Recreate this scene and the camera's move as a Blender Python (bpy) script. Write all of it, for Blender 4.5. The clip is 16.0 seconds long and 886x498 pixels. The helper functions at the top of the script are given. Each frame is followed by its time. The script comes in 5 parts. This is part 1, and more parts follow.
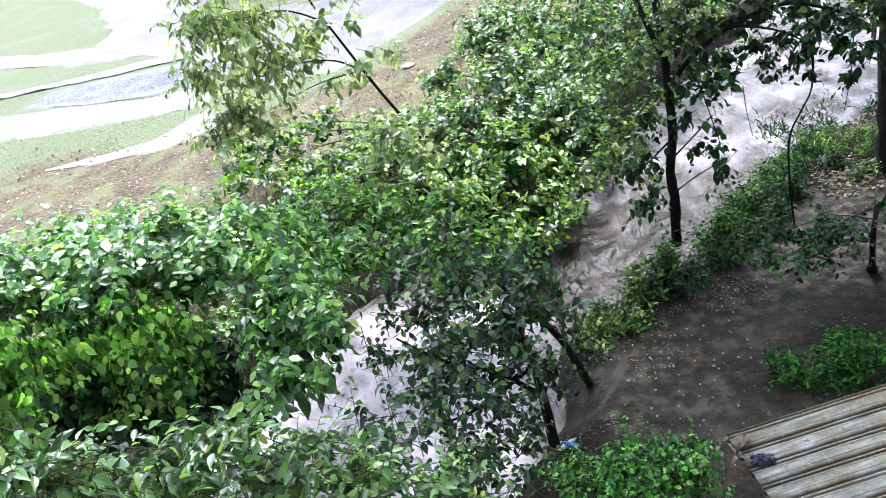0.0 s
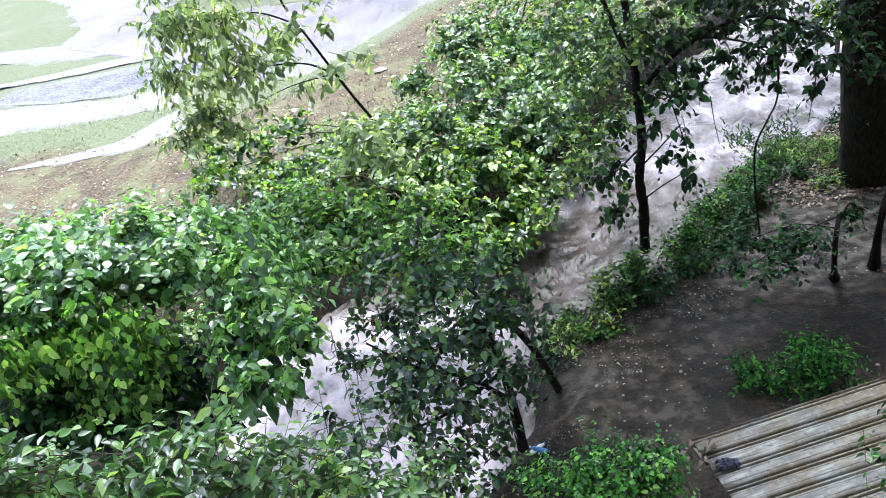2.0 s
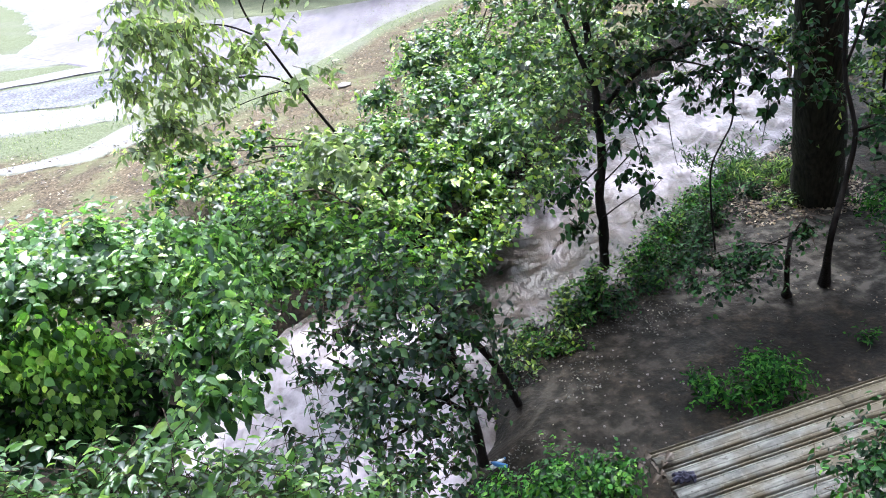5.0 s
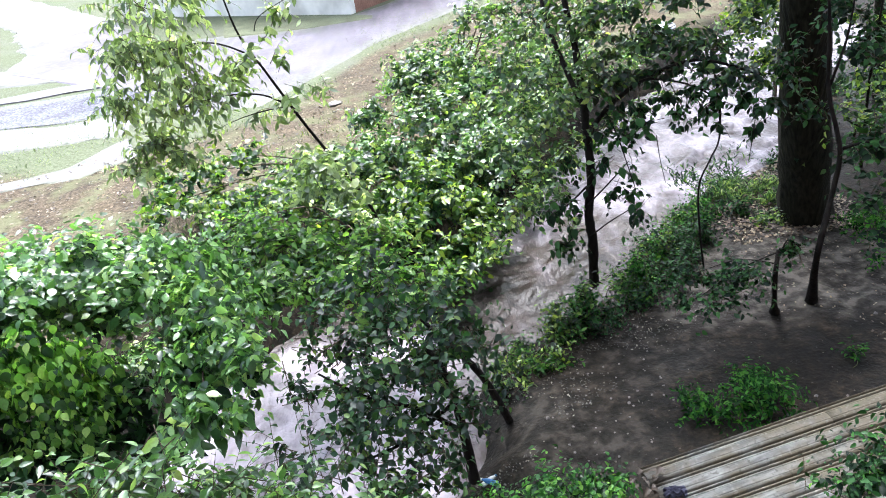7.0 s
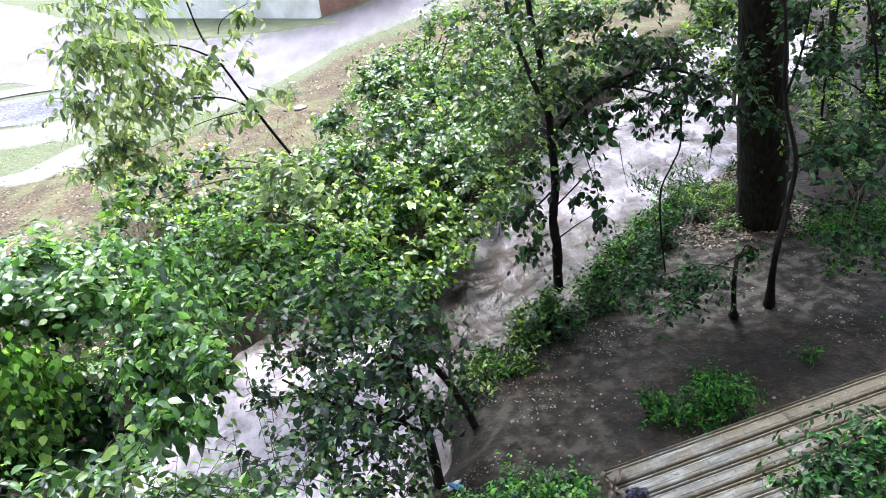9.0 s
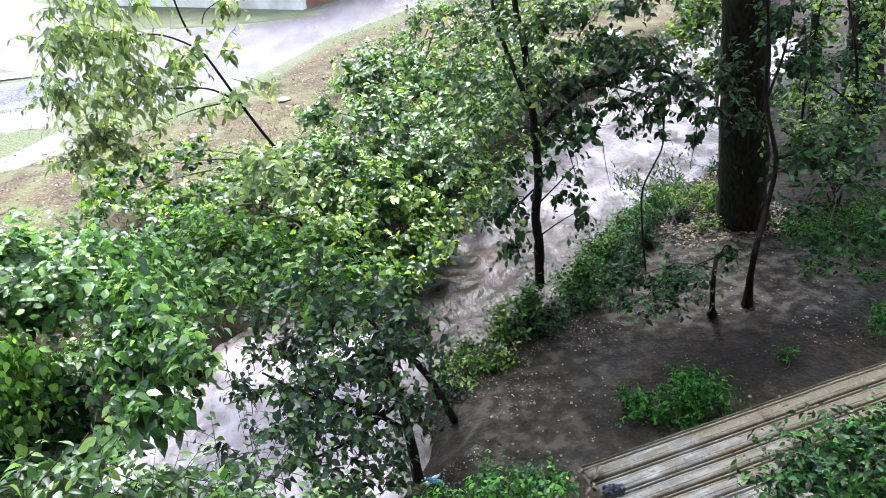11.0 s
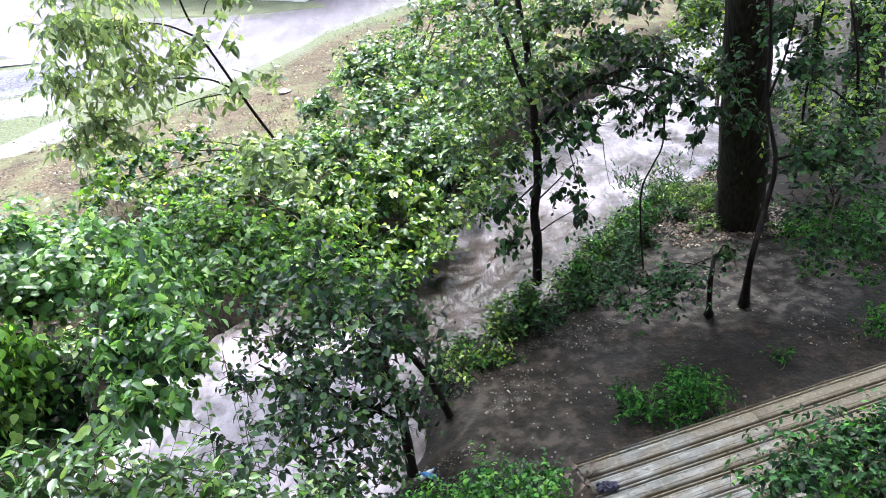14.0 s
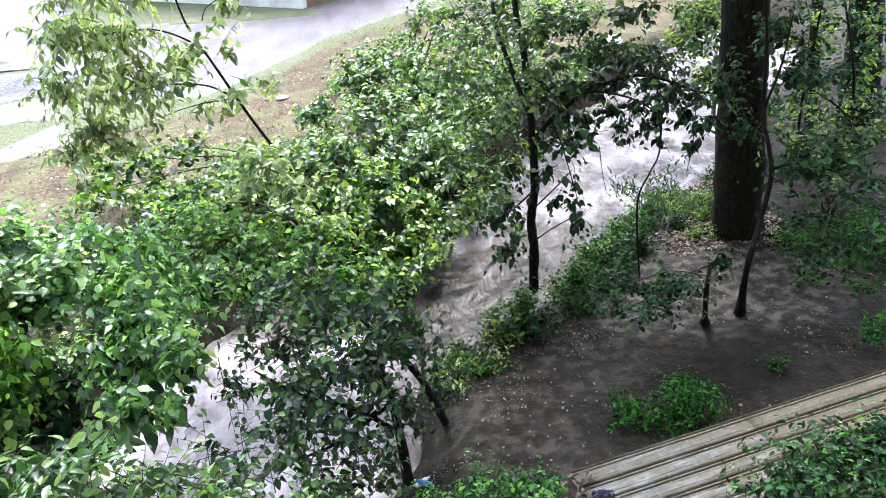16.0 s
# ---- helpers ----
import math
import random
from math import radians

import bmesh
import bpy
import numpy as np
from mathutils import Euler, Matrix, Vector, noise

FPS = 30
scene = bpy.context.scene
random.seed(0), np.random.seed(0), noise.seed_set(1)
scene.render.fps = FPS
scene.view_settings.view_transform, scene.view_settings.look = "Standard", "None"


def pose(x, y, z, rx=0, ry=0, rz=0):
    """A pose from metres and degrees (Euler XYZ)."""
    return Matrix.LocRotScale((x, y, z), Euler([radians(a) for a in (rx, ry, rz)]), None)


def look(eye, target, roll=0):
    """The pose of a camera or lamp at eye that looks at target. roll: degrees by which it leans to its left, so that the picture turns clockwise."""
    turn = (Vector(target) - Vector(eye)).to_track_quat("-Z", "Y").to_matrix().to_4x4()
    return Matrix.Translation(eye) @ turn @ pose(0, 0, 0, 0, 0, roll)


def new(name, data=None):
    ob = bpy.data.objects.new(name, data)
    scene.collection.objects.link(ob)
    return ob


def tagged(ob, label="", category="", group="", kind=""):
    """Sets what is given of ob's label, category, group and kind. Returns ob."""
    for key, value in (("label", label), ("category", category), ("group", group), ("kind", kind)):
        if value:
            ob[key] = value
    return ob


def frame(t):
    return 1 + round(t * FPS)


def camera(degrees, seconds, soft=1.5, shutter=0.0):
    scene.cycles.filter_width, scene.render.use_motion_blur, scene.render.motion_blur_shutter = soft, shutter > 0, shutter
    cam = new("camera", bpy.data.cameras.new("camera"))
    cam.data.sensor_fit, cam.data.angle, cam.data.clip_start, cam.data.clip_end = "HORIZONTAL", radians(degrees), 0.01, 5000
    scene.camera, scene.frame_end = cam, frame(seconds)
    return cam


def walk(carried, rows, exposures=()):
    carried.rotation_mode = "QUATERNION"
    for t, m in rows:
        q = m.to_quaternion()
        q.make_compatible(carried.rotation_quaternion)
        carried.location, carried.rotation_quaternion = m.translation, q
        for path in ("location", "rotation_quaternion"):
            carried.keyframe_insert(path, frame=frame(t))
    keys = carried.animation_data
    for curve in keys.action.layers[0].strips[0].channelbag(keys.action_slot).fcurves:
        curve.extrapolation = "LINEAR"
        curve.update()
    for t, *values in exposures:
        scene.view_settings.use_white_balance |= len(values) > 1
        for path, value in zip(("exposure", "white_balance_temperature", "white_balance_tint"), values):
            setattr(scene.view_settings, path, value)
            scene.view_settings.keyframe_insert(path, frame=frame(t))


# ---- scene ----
cam = camera(60.72, 16.0, soft=1.0)
walk(cam, [
    (0, pose(0.0181, 0.0680, 4.9915, 59.816, 11.100, 2.320)),
    (0.5, pose(0.0164, 0.0689, 4.9904, 60.139, 10.838, 1.988)),
    (1, pose(0.0176, 0.0680, 4.9915, 60.058, 10.429, 1.612)),
    (1.5, pose(0.0183, 0.0666, 4.9931, 59.816, 10.017, 1.017)),
    (2, pose(0.0184, 0.0638, 4.9950, 59.882, 9.552, 0.645)),
    (2.5, pose(0.0177, 0.0642, 4.9966, 60.115, 9.438, 0.522)),
    (3, pose(0.0213, 0.0624, 4.9994, 60.431, 9.250, 0.310)),
    (3.5, pose(0.0217, 0.0596, 4.9980, 60.509, 8.650, -0.382)),
    (4, pose(0.0223, 0.0495, 5.0030, 60.828, 8.311, -0.906)),
    (4.2, pose(0.0238, 0.0488, 4.9995, 60.715, 8.072, -1.188)),
    (6.3, pose(-0.0039, 0.0090, 4.9964, 61.776, 7.180, -1.970)),
    (6.5, pose(-0.0029, 0.0050, 4.9977, 62.139, 6.995, -2.119)),
    (7, pose(-0.0033, 0.0062, 4.9959, 62.080, 7.259, -2.353)),
    (7.5, pose(-0.0028, 0.0060, 4.9980, 62.419, 6.943, -3.124)),
    (8, pose(0.0000, 0.0000, 5.0000, 62.298, 6.649, -3.479)),
    (8.5, pose(0.0002, -0.0063, 5.0036, 62.288, 6.260, -4.178)),
    (9, pose(0.0010, -0.0073, 4.9997, 62.203, 6.016, -4.635)),
    (9.5, pose(0.0010, -0.0095, 5.0040, 62.147, 5.912, -4.734)),
    (10, pose(0.0026, -0.0132, 5.0064, 62.069, 5.505, -5.152)),
    (12.5, pose(-0.0010, -0.0148, 5.0139, 61.370, 3.656, -5.135)),
    (13, pose(-0.0005, -0.0160, 5.0144, 61.653, 3.487, -5.133)),
    (13.5, pose(-0.0020, -0.0173, 5.0154, 61.530, 3.538, -5.097)),
    (14, pose(-0.0033, -0.0147, 5.0103, 61.394, 3.614, -5.047)),
    (14.5, pose(-0.0005, -0.0175, 5.0125, 61.660, 3.510, -5.010)),
    (15, pose(-0.0014, -0.0170, 5.0161, 61.772, 3.385, -5.055)),
    (15.5, pose(-0.0014, -0.0161, 5.0150, 61.686, 3.320, -5.165)),
    (16, pose(-0.0021, -0.0171, 5.0162, 61.905, 3.256, -5.128)),
], [(0.0, 2.14, 5640, 7.5), (0.4, 2.07, 5590, 8.0), (2.0, 2.06, 5560, 8.5), (4.0, 2.08, 5610, 8.5), (6.5, 2.13, 5710, 9.5), (12.5, 2.22, 5760, 9.5), (16.0, 2.23, 5760, 9.5)])

# ---- sky, sun, exposure ----
world = bpy.data.worlds.new("sky")
scene.world = world
world.use_nodes = True
wn = world.node_tree
sky = wn.nodes.new("ShaderNodeTexSky")
sky.sky_type = 'NISHITA'
sky.sun_disc = False
sky.sun_elevation = radians(66)
sky.sun_rotation = radians(-4)
sky.air_density = 1.0
sky.dust_density = 7.0
sky.ozone_density = 0.6
bg = wn.nodes["Background"]
bg.inputs["Strength"].default_value = 0.15
pale = wn.nodes.new("ShaderNodeHueSaturation")
pale.inputs["Saturation"].default_value = 0.6
wn.links.new(sky.outputs[0], pale.inputs["Color"])
wn.links.new(pale.outputs[0], bg.inputs["Color"])
sun = new("sun", bpy.data.lights.new("sun", 'SUN'))
sun.data.energy = 1.0
sun.data.angle = radians(40)
sun.data.color = (1.0, 0.96, 0.9)
sun.matrix_world = look((-1, 13, 30), (0, 0, 0))


# ---- materials ----
def material(name):
    m = bpy.data.materials.new(name)
    m.use_nodes = True
    nt = m.node_tree
    return m, nt, nt.nodes["Principled BSDF"]


def node(nt, kind, **sockets):
    n = nt.nodes.new(kind)
    for k, v in sockets.items():
        n.inputs[k.replace("_", " ")].default_value = v
    return n


def noise_fac(nt, scale, detail=4.0, stretch=None, kind="Object"):
    co = nt.nodes.new("ShaderNodeTexCoord")
    n = node(nt, "ShaderNodeTexNoise", Scale=scale, Detail=detail)
    src = co.outputs[kind]
    if stretch:
        mp = nt.nodes.new("ShaderNodeMapping")
        mp.inputs["Scale"].default_value = stretch
        nt.links.new(src, mp.inputs["Vector"])
        src = mp.outputs[0]
    nt.links.new(src, n.inputs["Vector"])
    return n.outputs["Fac"]


def ramp(nt, fac, *stops):
    r = nt.nodes.new("ShaderNodeValToRGB")
    while len(r.color_ramp.elements) < len(stops):
        r.color_ramp.elements.new(0.5)
    for e, (p, c) in zip(r.color_ramp.elements, stops):
        e.position, e.color = p, (*c, 1)
    nt.links.new(fac, r.inputs[0])
    return r.outputs[0]


def mix(nt, fac, a, b, mode='MIX'):
    m = nt.nodes.new("ShaderNodeMix")
    m.data_type, m.blend_type = 'RGBA', mode
    for sock, v in ((m.inputs[0], fac), (m.inputs[6], a), (m.inputs[7], b)):
        if isinstance(v, bpy.types.NodeSocket):
            nt.links.new(v, sock)
        else:
            sock.default_value = v if isinstance(v, float) else (*v, 1)
    return m.outputs[2]


def bump(nt, bsdf, fac, strength, distance):
    b = node(nt, "ShaderNodeBump", Strength=strength, Distance=distance)
    nt.links.new(fac, b.inputs["Height"])
    nt.links.new(b.outputs[0], bsdf.inputs["Normal"])


def leaf_material(name, dark, mid, light, rough=0.3, through_=0.35, yellow=None, single=False, sheen=0.75, coat=0.0):
    m, nt, b = material(name)
    geo = nt.nodes.new("ShaderNodeNewGeometry")
    rnd = geo.outputs["Random Per Island"]
    if single:
        rnd = nt.nodes.new("ShaderNodeObjectInfo").outputs["Random"]
    c = ramp(nt, rnd, (0.15, tuple(0.6 * v for v in dark)), (0.5, tuple(0.85 * v for v in mid)), (0.82, tuple(1.15 * v for v in light)), (1.0, tuple(1.2 * v for v in yellow or light)))
    big = ramp(nt, noise_fac(nt, 1.1, 3.0), (0.35, (0.72, 0.78, 0.75)), (0.65, (1.15, 1.12, 1.0)))
    c = mix(nt, 1.0, c, big, 'MULTIPLY')
    fine = ramp(nt, noise_fac(nt, 60.0, 2.0), (0.3, (0.85, 0.85, 0.85)), (0.7, (1.1, 1.1, 1.1)))
    c = mix(nt, 1.0, c, fine, 'MULTIPLY')
    nt.links.new(c, b.inputs["Base Color"])
    b.inputs["Roughness"].default_value = rough
    b.inputs["Specular IOR Level"].default_value = sheen
    b.inputs["Coat Weight"].default_value = coat
    b.inputs["Coat Roughness"].default_value = 0.2
    tr = nt.nodes.new("ShaderNodeBsdfTranslucent")
    warm = mix(nt, 1.0, c, (1.25, 1.35, 0.55), 'MULTIPLY')
    nt.links.new(warm, tr.inputs["Color"])
    ms = nt.nodes.new("ShaderNodeMixShader")
    ms.inputs[0].default_value = through_
    nt.links.new(b.outputs[0], ms.inputs[1])
    nt.links.new(tr.outputs[0], ms.inputs[2])
    nt.links.new(ms.outputs[0], nt.nodes["Material Output"].inputs["Surface"])
    return m


M_KNOT = leaf_material("leaf_broad", (0.04, 0.115, 0.032), (0.13, 0.29, 0.065), (0.23, 0.41, 0.105), 0.34, 0.6, (0.35, 0.48, 0.14), sheen=0.7)
M_LUSH = leaf_material("leaf_lush", (0.06, 0.14, 0.06), (0.135, 0.29, 0.105), (0.24, 0.42, 0.17), 0.32, 0.52, (0.38, 0.5, 0.18), sheen=1.0, coat=0.7)
M_TREE = leaf_material("leaf_blue_green", (0.016, 0.045, 0.027), (0.03, 0.085, 0.034), (0.06, 0.145, 0.053), 0.36, 0.4, (0.15, 0.24, 0.05), sheen=0.5)
M_DARK = leaf_material("leaf_dark", (0.02, 0.055, 0.028), (0.035, 0.09, 0.034), (0.06, 0.135, 0.042), 0.4, 0.3, (0.14, 0.2, 0.04), sheen=0.45)
M_BRIGHT = leaf_material("leaf_bright", (0.02, 0.06, 0.018), (0.08, 0.175, 0.04), (0.2, 0.325, 0.055), 0.32, 0.48, (0.36, 0.43, 0.08), sheen=0.75, coat=0.2)
M_PALE = leaf_material("leaf_pale", (0.032, 0.08, 0.03), (0.09, 0.19, 0.062), (0.2, 0.325, 0.12), 0.3, 0.45, (0.4, 0.47, 0.15), sheen=0.85, coat=0.4)
# Pale green lightened further, putting glare and haze into the leaf colour.
M_DROOP = leaf_material("leaf_drooping", (0.15, 0.225, 0.11), (0.27, 0.36, 0.2), (0.44, 0.51, 0.35), 0.3, 0.6, (0.5, 0.55, 0.42), sheen=1.0, coat=0.5)
# Leaf colour darkened to hold the shade of hollows, undersides and backlit leaves.
M_SHADE = leaf_material("leaf_shade_tone", (0.009, 0.028, 0.014), (0.022, 0.066, 0.026), (0.045, 0.12, 0.038), 0.5, 0.3, sheen=0.2)
M_SPRIG = leaf_material("leaf_sprig", (0.07, 0.16, 0.058), (0.13, 0.28, 0.1), (0.22, 0.4, 0.155), 0.32, 0.48, (0.36, 0.48, 0.19), True, 1.0, 0.7)
M_FRESH = leaf_material("leaf_fresh", (0.012, 0.055, 0.01), (0.036, 0.15, 0.024), (0.1, 0.285, 0.05), 0.36, 0.45, (0.2, 0.38, 0.07), sheen=0.35)
M_HERB = leaf_material("leaf_herb", (0.01, 0.045, 0.01), (0.023, 0.105, 0.018), (0.05, 0.17, 0.028), 0.6, 0.5, (0.09, 0.21, 0.035), sheen=0.15)
M_LITTER = leaf_material("leaf_litter", (0.05, 0.036, 0.026), (0.14, 0.09, 0.06), (0.21, 0.15, 0.095), 0.55, 0.1, (0.3, 0.26, 0.2))
M_SCRAP = leaf_material("leaf_scraps", (0.02, 0.016, 0.012), (0.05, 0.042, 0.032), (0.09, 0.076, 0.06), 0.5, 0.1, (0.24, 0.22, 0.19))
M_BANK = leaf_material("leaf_bank", (0.011, 0.042, 0.01), (0.03, 0.11, 0.02), (0.08, 0.2, 0.038), 0.42, 0.4, (0.2, 0.28, 0.06), sheen=0.2)
M_GRASS = leaf_material("grass_blade", (0.08, 0.13, 0.04), (0.13, 0.19, 0.06), (0.22, 0.26, 0.1), 0.5, 0.35)


def bark_material(name, dark, light, rough=0.8):
    m, nt, b = material(name)
    f = noise_fac(nt, 9.0, 6.0, (3.0, 3.0, 0.5))
    c = ramp(nt, f, (0.3, dark), (0.7, light))
    nt.links.new(c, b.inputs["Base Color"])
    b.inputs["Roughness"].default_value = rough
    b.inputs["Specular IOR Level"].default_value = 0.15
    bump(nt, b, f, 0.8, 0.03)
    return m


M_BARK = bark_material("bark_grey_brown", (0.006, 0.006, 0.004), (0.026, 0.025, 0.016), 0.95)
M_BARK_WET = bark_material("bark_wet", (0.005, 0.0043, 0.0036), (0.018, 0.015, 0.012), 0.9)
M_TWIG = bark_material("twig_bark", (0.04, 0.03, 0.02), (0.11, 0.085, 0.06))
M_STALK = bark_material("green_stalk", (0.06, 0.09, 0.03), (0.14, 0.15, 0.06), 0.5)


def ground_material():
    m, nt, b = material("mud_dirt_grass")
    at = []
    for n in ("grass", "litter", "wet", "silt_and_sheen"):
        a = nt.nodes.new("ShaderNodeAttribute")
        a.attribute_name = n
        at.append(a.outputs["Fac"])
    f1, f2 = noise_fac(nt, 0.9, 5.0), noise_fac(nt, 23.0, 8.0)
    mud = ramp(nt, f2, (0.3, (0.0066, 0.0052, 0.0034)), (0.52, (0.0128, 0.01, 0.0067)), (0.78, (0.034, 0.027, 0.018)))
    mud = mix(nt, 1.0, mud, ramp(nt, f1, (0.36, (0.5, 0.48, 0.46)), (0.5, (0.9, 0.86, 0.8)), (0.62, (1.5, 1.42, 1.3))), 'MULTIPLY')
    clods = noise_fac(nt, 6.0, 7.0)
    # Silt tones also hold the pale wet sheen of the puddled mud.
    silt_and_sheen = ramp(nt, clods, (0.38, (0.015, 0.0122, 0.0088)), (0.5, (0.038, 0.0325, 0.0255)), (0.62, (0.105, 0.093, 0.077)))
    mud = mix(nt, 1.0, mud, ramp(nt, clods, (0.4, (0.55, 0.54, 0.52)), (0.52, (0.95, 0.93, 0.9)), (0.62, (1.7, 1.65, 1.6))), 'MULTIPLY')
    mud = mix(nt, at[3], mud, silt_and_sheen)
    dirt = ramp(nt, f2, (0.3, (0.034, 0.027, 0.018)), (0.5, (0.082, 0.066, 0.045)), (0.75, (0.18, 0.152, 0.113)))
    dirt = mix(nt, 1.0, dirt, ramp(nt, f1, (0.35, (0.75, 0.72, 0.7)), (0.65, (1.15, 1.1, 1.0))), 'MULTIPLY')
    dirt = mix(nt, ramp(nt, noise_fac(nt, 1.7, 6.0), (0.48, (0, 0, 0)), (0.62, (0.75, 0.75, 0.75))), dirt, (0.12, 0.125, 0.065))
    gr = ramp(nt, f2, (0.25, (0.066, 0.08, 0.042)), (0.55, (0.11, 0.125, 0.072)), (0.8, (0.19, 0.195, 0.135)))
    gr = mix(nt, ramp(nt, noise_fac(nt, 0.5, 6.0), (0.5, (0, 0, 0)), (0.7, (0.45, 0.45, 0.45))), gr, (0.15, 0.143, 0.125))
    c = mix(nt, at[1], mud, dirt)
    c = mix(nt, at[0], c, gr)
    nt.links.new(c, b.inputs["Base Color"])
    r = nt.nodes.new("ShaderNodeMapRange")
    nt.links.new(at[2], r.inputs[0])
    r.inputs[3].default_value, r.inputs[4].default_value = 0.92, 0.6
    nt.links.new(r.outputs[0], b.inputs["Roughness"])
    b.inputs["Specular IOR Level"].default_value = 0.18
    relief = mix(nt, 0.35, clods, f2)
    bump(nt, b, relief, 0.8, 0.06)
    return m


def water_material(name, dark, light, foam_and_sky, rough, gloss=0.5):
    m, nt, b = material(name)
    f = noise_fac(nt, 2.2, 7.0, (1.0, 0.5, 1.0))
    # Attribute lightens the colour where the water mirrors bright sky.
    sky_white = nt.nodes.new("ShaderNodeAttribute")
    sky_white.attribute_name = "foam_and_sky"
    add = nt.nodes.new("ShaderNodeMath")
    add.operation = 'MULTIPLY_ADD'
    nt.links.new(sky_white.outputs["Fac"], add.inputs[0])
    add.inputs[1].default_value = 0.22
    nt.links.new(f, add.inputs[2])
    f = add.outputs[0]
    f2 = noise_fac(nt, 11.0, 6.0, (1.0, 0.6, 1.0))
    c = ramp(nt, f, (0.4, dark), (0.58, light), (0.78, foam_and_sky), (1.0, tuple(2.3 * v for v in foam_and_sky)))
    # Fine noise puts ripple shading into the water colour.
    c = mix(nt, 1.0, c, ramp(nt, f2, (0.36, (0.72, 0.69, 0.68)), (0.46, (0.96, 0.95, 0.96)), (0.7, (1.15, 1.13, 1.17))), 'MULTIPLY')
    nt.links.new(c, b.inputs["Base Color"])
    b.inputs["Roughness"].default_value = rough
    b.inputs["IOR"].default_value = 1.33
    bump(nt, b, f2, 0.7, 0.05)
    b.inputs["Specular IOR Level"].default_value = gloss
    return m


def plain_material(name, a, bb, scale, rough, bumpy=0.3, dist=0.01, stretch=None, wet=0.0, worn=None):
    """Mottled surface; with worn, a colour that creeps in over its ragged margins."""
    m, nt, b = material(name)
    f = noise_fac(nt, scale, 6.0, stretch)
    g = noise_fac(nt, scale * 0.08, 3.0)
    c = mix(nt, 1.0, ramp(nt, f, (0.3, a), (0.7, bb)), ramp(nt, g, (0.36, (0.72, 0.72, 0.7)), (0.6, (1.1, 1.1, 1.1))), 'MULTIPLY')
    if worn:
        rim = nt.nodes.new("ShaderNodeAttribute")
        rim.attribute_name = "rim"
        add = nt.nodes.new("ShaderNodeMath")
        add.operation = 'MULTIPLY_ADD'
        nt.links.new(rim.outputs["Fac"], add.inputs[0])
        add.inputs[1].default_value = 0.42
        nt.links.new(noise_fac(nt, 1.6, 8.0), add.inputs[2])
        k = ramp(nt, add.outputs[0], (0.58, (0, 0, 0)), (0.84, (1, 1, 1)))
        c = mix(nt, k, c, mix(nt, 1.0, worn, ramp(nt, f, (0.3, (0.7, 0.7, 0.7)), (0.7, (1.3, 1.3, 1.3))), 'MULTIPLY'))
    nt.links.new(c, b.inputs["Base Color"])
    b.inputs["Roughness"].default_value = rough
    b.inputs["Specular IOR Level"].default_value = 0.3
    if wet:
        pool = noise_fac(nt, 0.9, 5.0, (2.5, 0.5, 1.0))
        k = ramp(nt, pool, (0.3, (rough, rough, rough)), (0.75, (wet, wet, wet)))
        nt.links.new(k, b.inputs["Roughness"])
        b.inputs["Specular IOR Level"].default_value = 0.5
    bump(nt, b, f, bumpy, dist)
    return m


M_GROUND = ground_material()
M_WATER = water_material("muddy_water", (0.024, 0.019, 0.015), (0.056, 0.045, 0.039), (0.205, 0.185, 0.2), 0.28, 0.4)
M_PUDDLE = water_material("puddle_water", (0.012, 0.0105, 0.0095), (0.024, 0.021, 0.019), (0.055, 0.05, 0.046), 0.5, 0.25)
M_ASPHALT = plain_material("worn_asphalt", (0.073, 0.064, 0.08), (0.128, 0.115, 0.14), 12.0, 0.85, 0.1, wet=0.3, worn=(0.1, 0.1, 0.085))
M_GRAVEL = plain_material("bluish_gravel", (0.05, 0.05, 0.065), (0.2, 0.2, 0.24), 16.0, 0.9, 0.8, 0.03, worn=(0.15, 0.15, 0.155))
M_CONCRETE = plain_material("pale_concrete", (0.15, 0.141, 0.157), (0.25, 0.237, 0.26), 7.0, 0.6, worn=(0.12, 0.122, 0.095))
M_LANE = plain_material("washed_lane", (0.098, 0.086, 0.107), (0.15, 0.134, 0.162), 5.0, 0.6, worn=(0.11, 0.112, 0.088))
M_VERGE = plain_material("short_grass_verge", (0.075, 0.088, 0.045), (0.15, 0.16, 0.095), 18.0, 0.9, 0.5, 0.03)
M_WALL = plain_material("white_render", (0.86, 0.82, 0.75), (0.9, 0.86, 0.79), 12.0, 0.7)
M_BRICK = plain_material("brown_brick", (0.2, 0.1, 0.07), (0.32, 0.17, 0.12), 15.0, 0.8)


